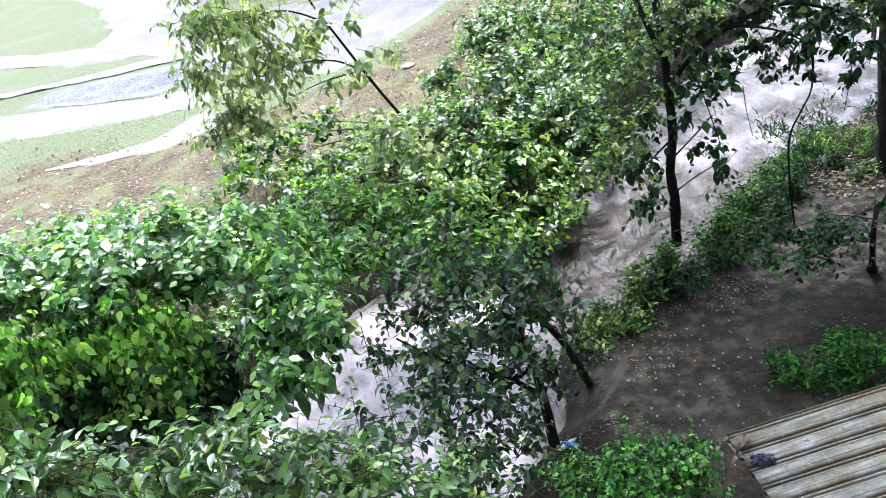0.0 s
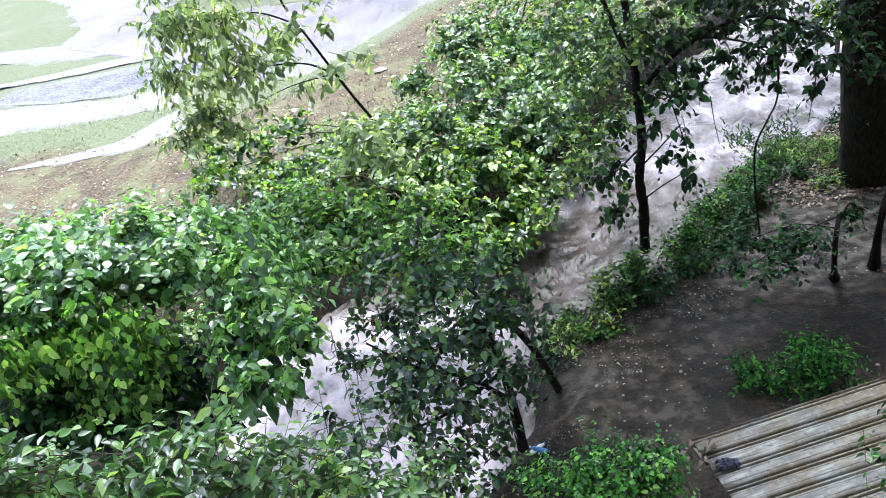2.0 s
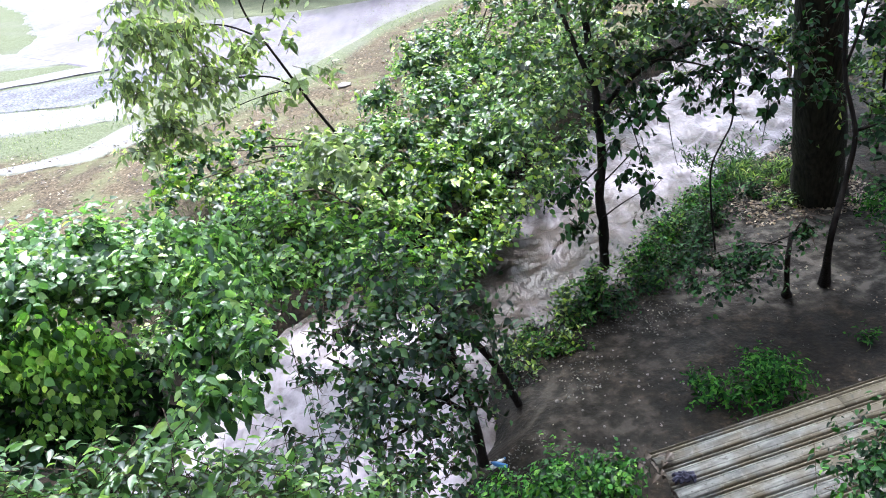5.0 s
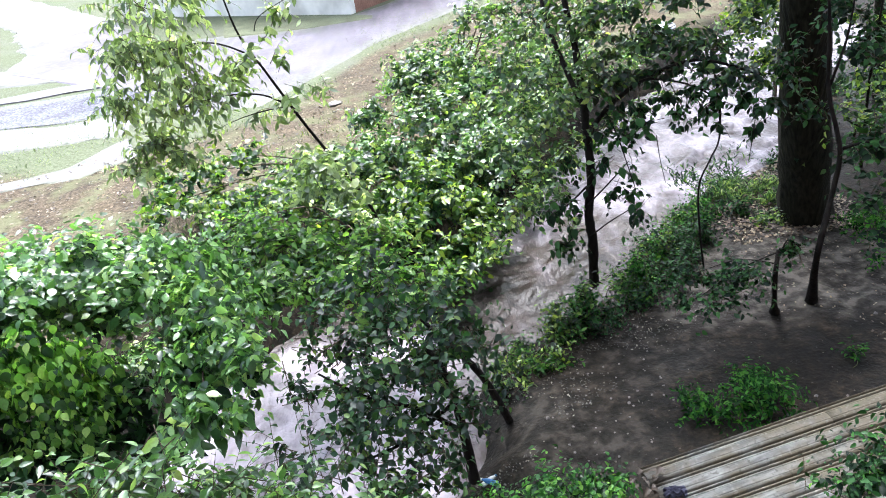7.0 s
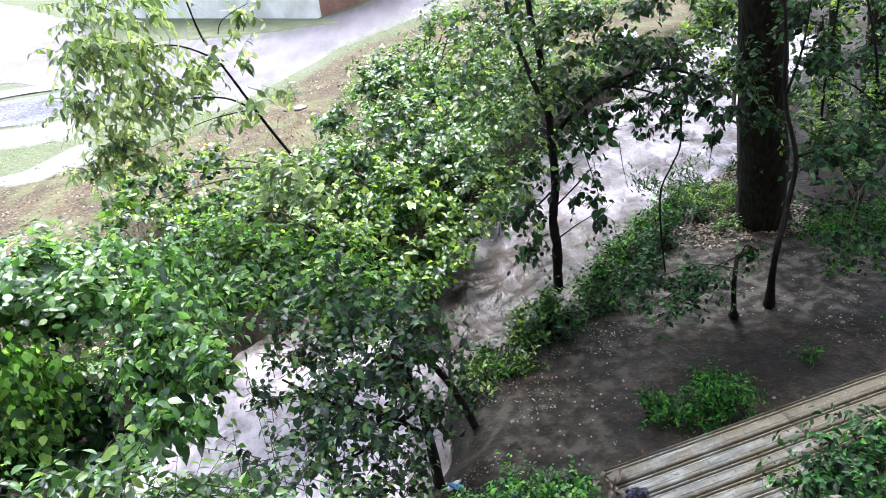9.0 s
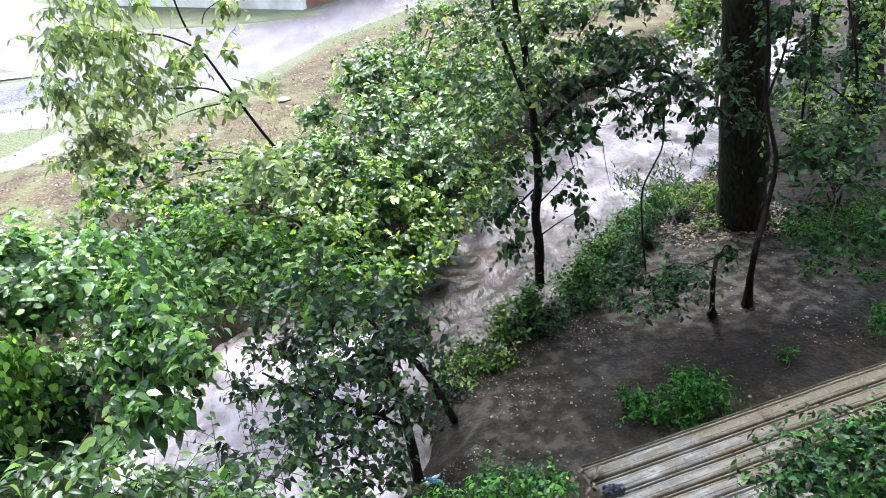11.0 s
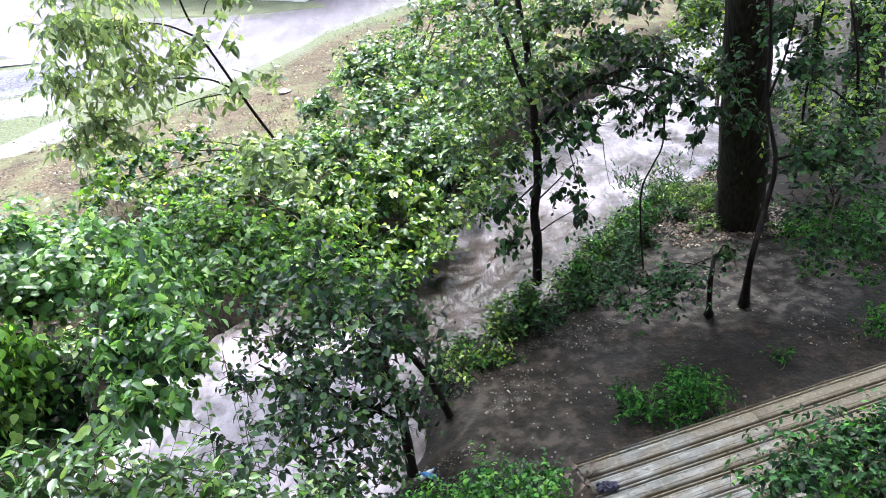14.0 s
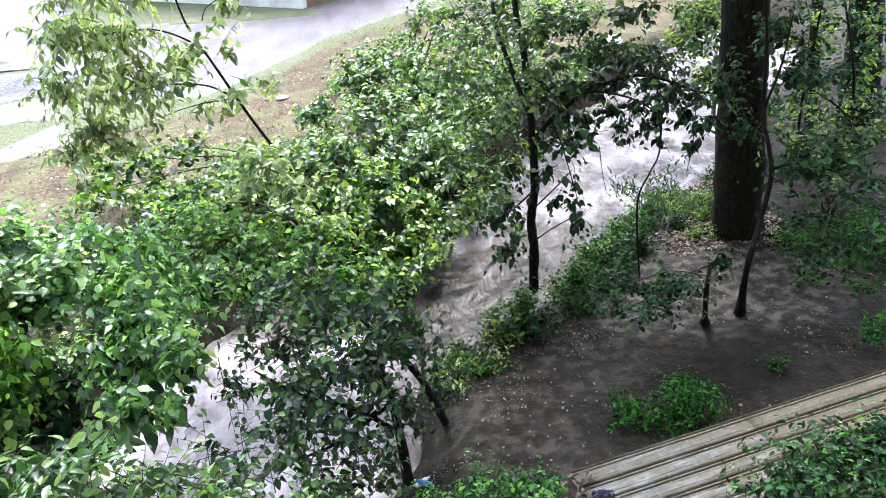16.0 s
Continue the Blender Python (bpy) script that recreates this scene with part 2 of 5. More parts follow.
def sheet_material(name, moss, lo, mid, hi):
    m, nt, b = material(name)
    co = nt.nodes.new("ShaderNodeTexCoord")
    mp = nt.nodes.new("ShaderNodeMapping")
    mp.vector_type = 'TEXTURE'
    mp.inputs["Rotation"].default_value = (0, 0, radians(15))
    mp.inputs["Scale"].default_value = (4.0, 0.6, 1.0)
    nt.links.new(co.outputs["Object"], mp.inputs["Vector"])
    streak = node(nt, "ShaderNodeTexNoise", Scale=16.0, Detail=6.0)
    nt.links.new(mp.outputs[0], streak.inputs["Vector"])
    spots = noise_fac(nt, 42.0, 8.0)
    patch = noise_fac(nt, 4.5, 7.0)
    # Attribute browns the sheet along its length and in its grooves.
    at = nt.nodes.new("ShaderNodeAttribute")
    at.attribute_name = "dirt"
    add = nt.nodes.new("ShaderNodeMath")
    add.operation = 'MULTIPLY_ADD'
    nt.links.new(at.outputs["Fac"], add.inputs[0])
    add.inputs[1].default_value = 0.36
    nt.links.new(patch, add.inputs[2])
    c = ramp(nt, streak.outputs["Fac"], (0.3, lo), (0.48, mid), (0.7, hi))
    c = mix(nt, ramp(nt, add.outputs[0], (moss, (0, 0, 0)), (moss + 0.2, (0.85, 0.85, 0.85))), c, (0.07, 0.054, 0.026))
    c = mix(nt, ramp(nt, spots, (0.56, (0, 0, 0)), (0.7, (0.4, 0.4, 0.4))), c, (0.22, 0.212, 0.185))
    c = mix(nt, ramp(nt, spots, (0.3, (0.9, 0.9, 0.9)), (0.4, (0, 0, 0))), c, (0.03, 0.028, 0.018))
    nt.links.new(c, b.inputs["Base Color"])
    b.inputs["Roughness"].default_value = 0.7
    bump(nt, b, spots, 0.5, 0.004)
    return m


M_SHEET = sheet_material("weathered_fibre_cement", 0.5, (0.042, 0.042, 0.039), (0.09, 0.091, 0.085), (0.22, 0.222, 0.21))
M_TIMBER = plain_material("weathered_timber", (0.08, 0.065, 0.05), (0.18, 0.15, 0.12), 20.0, 0.8, 0.4, 0.005, (1, 1, 0.15))
M_STONE = plain_material("wet_stone", (0.1, 0.09, 0.085), (0.28, 0.25, 0.23), 12.0, 0.5, 0.6, 0.01)
M_RUBBLE = plain_material("brown_rubble", (0.06, 0.045, 0.036), (0.16, 0.115, 0.09), 12.0, 0.7, 0.6, 0.01)
M_PLASTIC_W = plain_material("white_plastic", (0.75, 0.76, 0.78), (0.85, 0.86, 0.88), 20.0, 0.3, 0.1)
M_PLASTIC_B = plain_material("blue_plastic", (0.05, 0.16, 0.4), (0.1, 0.28, 0.55), 20.0, 0.3, 0.1)
M_CLOTH = plain_material("dark_blue_cloth", (0.02, 0.022, 0.04), (0.05, 0.05, 0.08), 30.0, 0.9)


# ---- mesh helpers ----
def mesh_object(name, verts, faces, mat, parent=None, label="", smooth=True):
    me = bpy.data.meshes.new(name)
    me.from_pydata([tuple(v) for v in verts], [], faces)
    if smooth:
        me.polygons.foreach_set("use_smooth", [True] * len(me.polygons))
    me.materials.append(mat)
    ob = new(name, me)
    if parent is not None:
        ob.parent = parent
        ob.matrix_parent_inverse = parent.matrix_world.inverted()
    if label:
        tagged(ob, label)
    return ob


def part(name, bm, mat, parent, label=""):
    me = bpy.data.meshes.new(name)
    bm.to_mesh(me)
    bm.free()
    me.materials.append(mat)
    ob = new(name, me)
    if parent is not None:
        ob.parent = parent
        ob.matrix_parent_inverse = parent.matrix_world.inverted()
    if label:
        tagged(ob, label)
    return ob


def empty(name, at, label, category, group=""):
    ob = new(name)
    ob.location = at
    ob.empty_display_size = 0.1
    ob.matrix_world = Matrix.Translation(at)
    return tagged(ob, label, category, group)


def unit(v):
    return v / np.maximum(np.linalg.norm(v, axis=-1, keepdims=True), 1e-9)


def big_mesh(name, verts, quads, tris, mat, parent=None):
    """A mesh from arrays of vertices, quads and triangles."""
    me = bpy.data.meshes.new(name)
    nq, nt_ = len(quads), len(tris)
    me.vertices.add(len(verts))
    me.vertices.foreach_set("co", np.asarray(verts, dtype=np.float32).ravel())
    me.loops.add(nq * 4 + nt_ * 3)
    idx = np.concatenate([np.asarray(quads, dtype=np.int32).ravel(), np.asarray(tris, dtype=np.int32).ravel()])
    me.loops.foreach_set("vertex_index", idx)
    me.polygons.add(nq + nt_)
    start = np.concatenate([np.arange(nq) * 4, nq * 4 + np.arange(nt_) * 3]).astype(np.int32)
    me.polygons.foreach_set("loop_start", start)
    me.update(calc_edges=True)
    me.validate()
    me.polygons.foreach_set("use_smooth", np.ones(nq + nt_, dtype=bool))
    me.materials.append(mat)
    ob = new(name, me)
    if parent is not None:
        ob.parent = parent
        ob.matrix_parent_inverse = parent.matrix_world.inverted()
    return ob


# a leaf along +y, one long: blade outline and midrib, folded along the midrib and curled towards the tip
OUTLINE = [(0.1, 0.4), (0.26, 0.82), (0.45, 1.0), (0.66, 0.8), (0.85, 0.4)]
OUTLINE_PLAIN = [(0.28, 0.88), (0.64, 0.84)]


def leaf_shape(width, fold, curl, fine):
    rows = [(0, 0, 0)]
    for y, w in (OUTLINE if fine else OUTLINE_PLAIN):
        z, x = -curl * y * y, w * width / 2
        rows += [(-x, y - 0.04, z + fold * w), (0, y, z), (x, y - 0.04, z + fold * w)]
    return np.array(rows + [(0, 1, -curl)])


def leaf_faces(fine):
    n = len(OUTLINE if fine else OUTLINE_PLAIN)
    q, t = [], [(0, 2, 1), (0, 3, 2)]
    for k in range(n - 1):
        a = 1 + 3 * k
        q += [(a, a + 1, a + 4, a + 3), (a + 1, a + 2, a + 5, a + 4)]
    a = 1 + 3 * (n - 1)
    t += [(a, a + 1, a + 3), (a + 1, a + 2, a + 3)]
    return np.array(q), np.array(t)


def leaf_cloud(base, axis, normal, size, width=0.62, fold=0.1, curl=0.12, fine=False):
    """Vertices, quads and triangles of one leaf for each row."""
    tpl = leaf_shape(width, fold, curl, fine)
    lq, lt = leaf_faces(fine)
    a = unit(axis)
    s = unit(np.cross(a, normal))
    n = unit(np.cross(s, a))
    k, m = len(base), len(tpl)
    rng = np.random.default_rng(k)
    size = size[:, None, None]
    broad = rng.uniform(0.8, 1.2, size=(k, 1, 1))
    bend = rng.uniform(0.3, 1.8, size=(k, 1, 1))
    v = base[:, None, :] + size * (tpl[None, :, 0, None] * broad * s[:, None, :] + tpl[None, :, 1, None] * a[:, None, :] + tpl[None, :, 2, None] * bend * n[:, None, :])
    off = (np.arange(k) * m)[:, None, None]
    return v.reshape(-1, 3), (lq[None] + off).reshape(-1, 4), (lt[None] + off).reshape(-1, 3)


def twigs_in(rng, clumps, length, lift=0.35, low=-0.7):
    """Start, direction and outward way of the twigs that fill the clumps (x, y, z, rx, ry, rz, count)."""
    starts, ways, outs = [], [], []
    for x, y, z, rx, ry, rz, n in clumps:
        n = int(n)
        u = unit(rng.normal(size=(n * 3, 3)))
        u = u[u[:, 2] > low][:n]
        r = rng.uniform(0.25, 0.92, size=(len(u), 1)) ** 0.6
        R = np.array([rx, ry, rz])
        lump = 1 + 0.16 * np.sin(u[:, :1] * 5 + x * 7) * np.cos(u[:, 1:2] * 6 + z * 5)
        w = unit(u + np.array([0, 0, lift]) + rng.normal(scale=0.35, size=u.shape))
        p = np.array([x, y, z]) + u * R * r * lump - w * length * 0.6
        starts.append(p), ways.append(w), outs.append(u)
    return np.concatenate(starts), np.concatenate(ways), np.concatenate(outs)


def tube_cloud(points, radius):
    """Three-sided tubes along rows of points (n, k, 3), tapering."""
    n, k, _ = points.shape
    d = unit(np.gradient(points, axis=1))
    s = unit(np.cross(d, np.array([0.31, 0.2, 0.93])))
    q = np.cross(d, s)
    ang = np.arange(3) * 2 * np.pi / 3
    rad = radius[:, None] * np.linspace(1, 0.35, k)[None]
    v = points[:, :, None, :] + rad[:, :, None, None] * (np.cos(ang)[None, None, :, None] * s[:, :, None, :] + np.sin(ang)[None, None, :, None] * q[:, :, None, :])
    idx = np.arange(n * k * 3).reshape(n, k, 3)
    f = np.stack([idx[:, :-1], np.roll(idx[:, :-1], -1, 2), np.roll(idx[:, 1:], -1, 2), idx[:, 1:]], -1)
    return v.reshape(-1, 3), f.reshape(-1, 4)


def single_leaves(parent, pos, ax, nr, sz, width, fold, curl):
    """Leaves that are objects of their own, on one shared mesh."""
    me = bpy.data.meshes.new("leaf")
    me.from_pydata([tuple(v) for v in leaf_shape(width, fold, curl, True)], [], [tuple(map(int, f)) for g in leaf_faces(True) for f in g])
    me.materials.append(M_SPRIG)
    a = unit(ax)
    s = unit(np.cross(a, nr))
    n = np.cross(s, a)
    inv = parent.matrix_world.inverted()
    for p, x, y, z, k in zip(pos, s, a, n, sz):
        ob = new("leaf", me)
        ob.parent = parent
        ob.matrix_parent_inverse = inv
        m = Matrix((x, y, z)).transposed().to_4x4()
        ob.matrix_basis = Matrix.Translation(p) @ m @ Matrix.Diagonal((k, k, k, 1))


def foliage(name, clumps, mat, parent, seed, thick=2.4, size=0.1, leaves=9, length=0.4, width=0.62, droop=0.35, lift=0.35, twig=0.0, sag=0.25, low=-0.7, fold=0.1, curl=0.12, face=0.65, singles=0, fine=False, spread=1.0, gaps=0.0, grain=11.0):
    rng = np.random.default_rng(seed)
    size = size * 0.85
    clumps = [(*c[:3], *(k * spread for k in c[3:6]), max(2, c[6] * thick)) for c in clumps]
    p0, d, out = twigs_in(rng, clumps, length, lift, low)
    if gaps:
        tip = p0 + 0.6 * length * d
        ph = rng.uniform(0, 6.3, size=3)
        u = tip @ np.array([[0.8, 0.6, -0.1], [-0.5, 0.7, 0.5], [0.3, -0.4, 0.85]]).T * grain + ph
        field = np.sin(u[:, 0]) + np.sin(u[:, 1]) + np.sin(u[:, 2]) + 0.7 * np.sin(u[:, 0] * 1.9 + u[:, 1]) + rng.normal(scale=0.35, size=len(tip))
        keep = field > np.quantile(field, gaps)
        p0, d, out = p0[keep], d[keep], out[keep]
    n = len(p0)
    L = length * rng.uniform(0.6, 1.3, size=n)
    s = (np.arange(leaves) + 0.6) / leaves
    s = s[None] * np.ones((n, 1)) + rng.uniform(-0.4, 0.4, size=(n, leaves)) / leaves
    pos = p0[:, None] + d[:, None] * (s * L[:, None])[..., None]
    pos[..., 2] -= sag * L[:, None] * s ** 2
    side = unit(np.cross(d, np.array([0, 0, 1.0]) + rng.normal(scale=0.3, size=(n, 3))))
    sgn = np.where(np.arange(leaves) % 2 == 0, 1.0, -1.0)[None, :, None]
    ax = 0.45 * d[:, None] + sgn * side[:, None] * 0.85 + rng.normal(scale=0.3, size=pos.shape)
    ax[..., 2] -= droop
    nr = face * out[:, None] + np.array([0, 0, 1.3 - face]) + rng.normal(scale=0.5, size=pos.shape)
    sz = size * rng.uniform(0.55, 1.25, size=(n, leaves)) * (1.1 - 0.35 * s)
    pos = pos.reshape(-1, 3)
    ax, nr, sz = ax.reshape(-1, 3), nr.reshape(-1, 3), sz.ravel()
    if singles:
        single_leaves(parent, pos[:singles], ax[:singles], nr[:singles], sz[:singles], width, fold, curl)
        pos, ax, nr, sz = pos[singles:], ax[singles:], nr[singles:], sz[singles:]
    v, q, t = leaf_cloud(pos, ax, nr, sz, width, fold, curl, fine)
    ob = big_mesh(name, v, q, t, mat, parent)
    tagged(ob, kind="stuff")
    if twig:
        ss = np.linspace(-0.15, 1.0, 4)
        pts = p0[:, None] + d[:, None] * (ss[None] * L[:, None])[..., None]
        pts[..., 2] -= sag * L[:, None] * ss[None] ** 2
        tv, tq = tube_cloud(pts, np.full(n, twig))
        tagged(big_mesh("twigwork", tv, tq, np.zeros((0, 3), int), M_TWIG, parent), kind="stuff")
    return ob


def limb(name, points, r0, r1, mat, parent, label="", sides=10, rough=0.06, seed=1, flare=0.0):
    """A tapered, slightly knobbly limb through the points, rounded at its tip."""
    pts = [Vector(p) for p in points]
    fine = []
    for i in range(len(pts) - 1):
        a, b, c, e = pts[max(i - 1, 0)], pts[i], pts[i + 1], pts[min(i + 2, len(pts) - 1)]
        for k in range(6):
            t = k / 6
            fine.append(0.5 * ((2 * b) + (c - a) * t + (2 * a - 5 * b + 4 * c - e) * t * t + (3 * b - a - 3 * c + e) * t ** 3))
    fine.append(pts[-1])
    n = len(fine)
    verts, faces = [], []
    for i, p in enumerate(fine):
        d = (fine[min(i + 1, n - 1)] - fine[max(i - 1, 0)]).normalized()
        s = d.cross(Vector((0.2, 0.9, 0.13))).normalized()
        q = d.cross(s)
        f = i / (n - 1)
        rad = r0 + (r1 - r0) * f + flare * max(0.0, 1 - f * 6) ** 2
        for j in range(sides):
            a = 2 * math.pi * j / sides
            k = rad * (1 + rough * 2 * noise.noise(Vector((math.cos(a) * 2 + seed, math.sin(a) * 2, f * 9 * len(points) / 3))))
            verts.append(p + s * (math.cos(a) * k) + q * (math.sin(a) * k))
    for i in range(n - 1):
        for j in range(sides):
            a, b = i * sides + j, i * sides + (j + 1) % sides
            faces.append((a, b, b + sides, a + sides))
    faces.append(tuple(range(sides))[::-1])
    faces.append(tuple(range((n - 1) * sides, n * sides)))
    return mesh_object(name, verts, faces, mat, parent, label)


# ---- ground, stream, roads ----
CHANNEL = [(-30, -13), (-6.4, -1), (-3.2, 3.2), (-2.5, 5.5), (-1.3, 7.3), (0.6, 8.7), (2.2, 10.6), (4.0, 13.2), (6.5, 16.6), (11, 22), (30, 44)]


def channel_distance(X, Y):
    """Distance from the stream's middle line; the second value is positive on its far side."""
    best = np.full(X.shape, 1e9)
    side = np.zeros(X.shape)
    for (ax, ay), (bx, by) in zip(CHANNEL[:-1], CHANNEL[1:]):
        dx, dy = bx - ax, by - ay
        t = np.clip(((X - ax) * dx + (Y - ay) * dy) / (dx * dx + dy * dy), 0, 1)
        ex, ey = X - ax - t * dx, Y - ay - t * dy
        dd = np.hypot(ex, ey)
        sd = np.sign(dx * ey - dy * ex)
        side = np.where(dd < best, sd, side)
        best = np.minimum(best, dd)
    return best, side


def smooth(a, b, x):
    t = np.clip((x - a) / (b - a), 0, 1)
    return t * t * (3 - 2 * t)


def wobble(X, Y, k, seed):
    rng = np.random.default_rng(seed)
    z = np.zeros(X.shape)
    for i in range(9):
        a, f, ph = rng.uniform(0, 6.3), k * rng.uniform(0.5, 2.6), rng.uniform(0, 6.3)
        z += np.sin((X * np.cos(a) + Y * np.sin(a)) * f + ph) / 4
    return z


def value_noise(X, Y, scale, seed):
    """Smooth noise from -1 to 1 on a lattice of that many cells to a metre."""
    rng = np.random.default_rng(seed)
    table = rng.uniform(-1, 1, size=(256, 256))
    u, w = X * scale, Y * scale
    i, j = np.floor(u).astype(int), np.floor(w).astype(int)
    a, b = u - i, w - j
    a, b = a * a * (3 - 2 * a), b * b * (3 - 2 * b)
    t = lambda p, q: table[p % 256, q % 256]
    return (t(i, j) * (1 - a) + t(i + 1, j) * a) * (1 - b) + (t(i, j + 1) * (1 - a) + t(i + 1, j + 1) * a) * b


WATER_Z = -0.38


def above_slope(X, Y):
    """How far a point lies beyond the line where the dirt slope gives way to grass."""
    line = np.interp(X, [-30, -14, -10.4, -6.5, -3.7, -2.2, -1.0, 3, 10], [12.2, 13.0, 13.4, 14.0, 15.4, 18.4, 21.0, 26, 40])
    return Y - line + 0.5 * value_noise(np.asarray(X, float), np.asarray(Y, float), 0.8, 21)



def ground_z(X, Y):
    X, Y = np.asarray(X, float), np.asarray(Y, float)
    d, side = channel_distance(X, Y)
    d = d + 0.12 * wobble(X, Y, 2.2, 3)
    far = side > 0
    half = np.where(far, 1.3 + 0.25 * smooth(6.0, 7.5, Y), 1.25 + 0.8 * (1 - smooth(5.5, 6.9, Y)) * smooth(-6, -2, X) + 0.65 * smooth(9.6, 11.4, Y))
    z = -0.95 + 0.95 * smooth(half - 0.75, half + 0.45, d)
    z = z + np.where(far, 0.5 * smooth(1.6, 5.5, d), 0.0)
    near = np.exp(-((X - 3.2) / 1.2) ** 2 - ((Y - 7.6) / 0.8) ** 2)
    z = z - 0.03 * near
    fade = np.exp(-np.hypot(X, Y) / 40) * np.where(far, 1 - smooth(6.0, 7.5, d), 1.0)
    return z + fade * (0.02 * value_noise(X, Y, 0.9, 5) + 0.022 * value_noise(X * 1.3 + Y * 0.4, Y, 2.3, 6) + 0.02 * value_noise(X - Y * 0.6, Y + X * 0.3, 4.3, 7))


def gz(x, y):
    return float(ground_z(np.array([x]), np.array([y]))[0])


def graded(lo, hi, step, far):
    mid = np.arange(lo, hi + 1e-6, step)
    out = step * 1.35 ** np.arange(1, 40)
    a = lo - np.cumsum(out)
    b = hi + np.cumsum(out)
    return np.concatenate([a[a > -far][::-1], mid, b[b < far]])


def grid_mesh(name, xs, ys, zf, mat, keep=None):
    X, Y = np.meshgrid(xs, ys)
    Z = zf(X, Y)
    idx = np.arange(X.size).reshape(X.shape)
    q = np.stack([idx[:-1, :-1], idx[:-1, 1:], idx[1:, 1:], idx[1:, :-1]], -1)
    if keep is not None:
        k = keep(X, Y)
        k = k[:-1, :-1] | k[1:, 1:] | k[1:, :-1] | k[:-1, 1:]
        q = q[k]
    q = q.reshape(-1, 4)
    v = np.stack([X, Y, Z], -1).reshape(-1, 3)
    if keep is not None:
        used = np.unique(q)
        back = np.zeros(len(v), int)
        back[used] = np.arange(len(used))
        v, q = v[used], back[q]
    return big_mesh(name, v, q, np.zeros((0, 3), int), mat), v


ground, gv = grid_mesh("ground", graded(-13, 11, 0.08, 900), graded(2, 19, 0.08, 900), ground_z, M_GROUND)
tagged(ground, "dark wet mud flat rising to leaf-strewn dirt and grass", "ground", kind="structure")
gd, gs = channel_distance(gv[:, 0], gv[:, 1])
farside = (gs > 0).astype(float)
edge = gd + 0.5 * wobble(gv[:, 0], gv[:, 1], 1.3, 8)
gx, gy = gv[:, 0] + 0.25 * value_noise(gv[:, 0], gv[:, 1], 1.3, 31), gv[:, 1] + 0.25 * value_noise(gv[:, 0], gv[:, 1], 1.3, 32)
# Three soft ellipses of silt, with wet sheen put into the paler colour.
silt_sheen_area = np.clip(smooth(1.2, 0.7, np.hypot((gx - 3.9) / 2.0, (gy - 7.9) / 1.1)) + 0.4 * smooth(1.2, 0.4, np.hypot((gx - 0.8) / 0.9, (gy - 5.3) / 0.9)) + 0.3 * smooth(1.2, 0.6, np.hypot((gx - 1.6) / 1.0, (gy - 6.6) / 0.7)), 0, 1)
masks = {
    # Below y 11 dark mud replaces tan dirt, standing in for thicket shade.
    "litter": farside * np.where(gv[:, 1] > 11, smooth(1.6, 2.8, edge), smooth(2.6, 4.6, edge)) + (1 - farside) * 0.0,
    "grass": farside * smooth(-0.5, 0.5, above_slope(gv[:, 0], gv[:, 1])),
    "wet": (1 - farside) * np.clip(0.45 + 0.5 * wobble(gv[:, 0], gv[:, 1], 1.6, 9) + 0.5 * silt_sheen_area, 0, 1),
    "silt_and_sheen": (1 - farside) * silt_sheen_area,
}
for key, val in masks.items():
    at_ = ground.data.attributes.new(key, 'FLOAT', 'POINT')
    at_.data.foreach_set("value", val.astype(np.float32))


def wave_z(X, Y):
    u, w = X * 0.62 + Y * 0.78, -X * 0.78 + Y * 0.62
    n1, n2, n3 = value_noise(u * 0.5, w, 2.6, 11), value_noise(u * 0.6, w, 5.5, 12), value_noise(u * 0.8, w, 10.0, 13)
    return WATER_Z + 0.05 * (1 - 2 * np.abs(n1)) + 0.022 * (1 - 2 * np.abs(n2)) + 0.01 * n3


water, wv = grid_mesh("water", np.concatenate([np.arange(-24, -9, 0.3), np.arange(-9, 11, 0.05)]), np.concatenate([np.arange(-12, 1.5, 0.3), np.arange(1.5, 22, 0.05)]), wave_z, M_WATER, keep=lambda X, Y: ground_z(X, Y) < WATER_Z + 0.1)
# Sky reflection painted as whiter water upstream and at the lower left.
sky_white = np.clip(smooth(9.4, 10.8, wv[:, 1]) + 2.4 * smooth(0.4, -0.8, wv[:, 0]) * smooth(8.6, 7.4, wv[:, 1]), 0, 3.0)
water.data.attributes.new("foam_and_sky", 'FLOAT', 'POINT').data.foreach_set("value", sky_white.astype(np.float32))
tagged(water, "fast brown flood water of a swollen stream", "stream", kind="structure")
puddle, _ = grid_mesh("puddle", np.arange(1.4, 5.6, 0.06), np.arange(5.8, 9.6, 0.06), lambda X, Y: -0.045 + 0.004 * value_noise(X, Y, 7, 4), M_PUDDLE,
                      keep=lambda X, Y: (ground_z(X, Y) < -0.04) & (X < 4.7) & (channel_distance(X, Y)[0] > 2.2))
tagged(puddle, "shallow puddles on the trodden mud flat", "puddle", kind="structure")


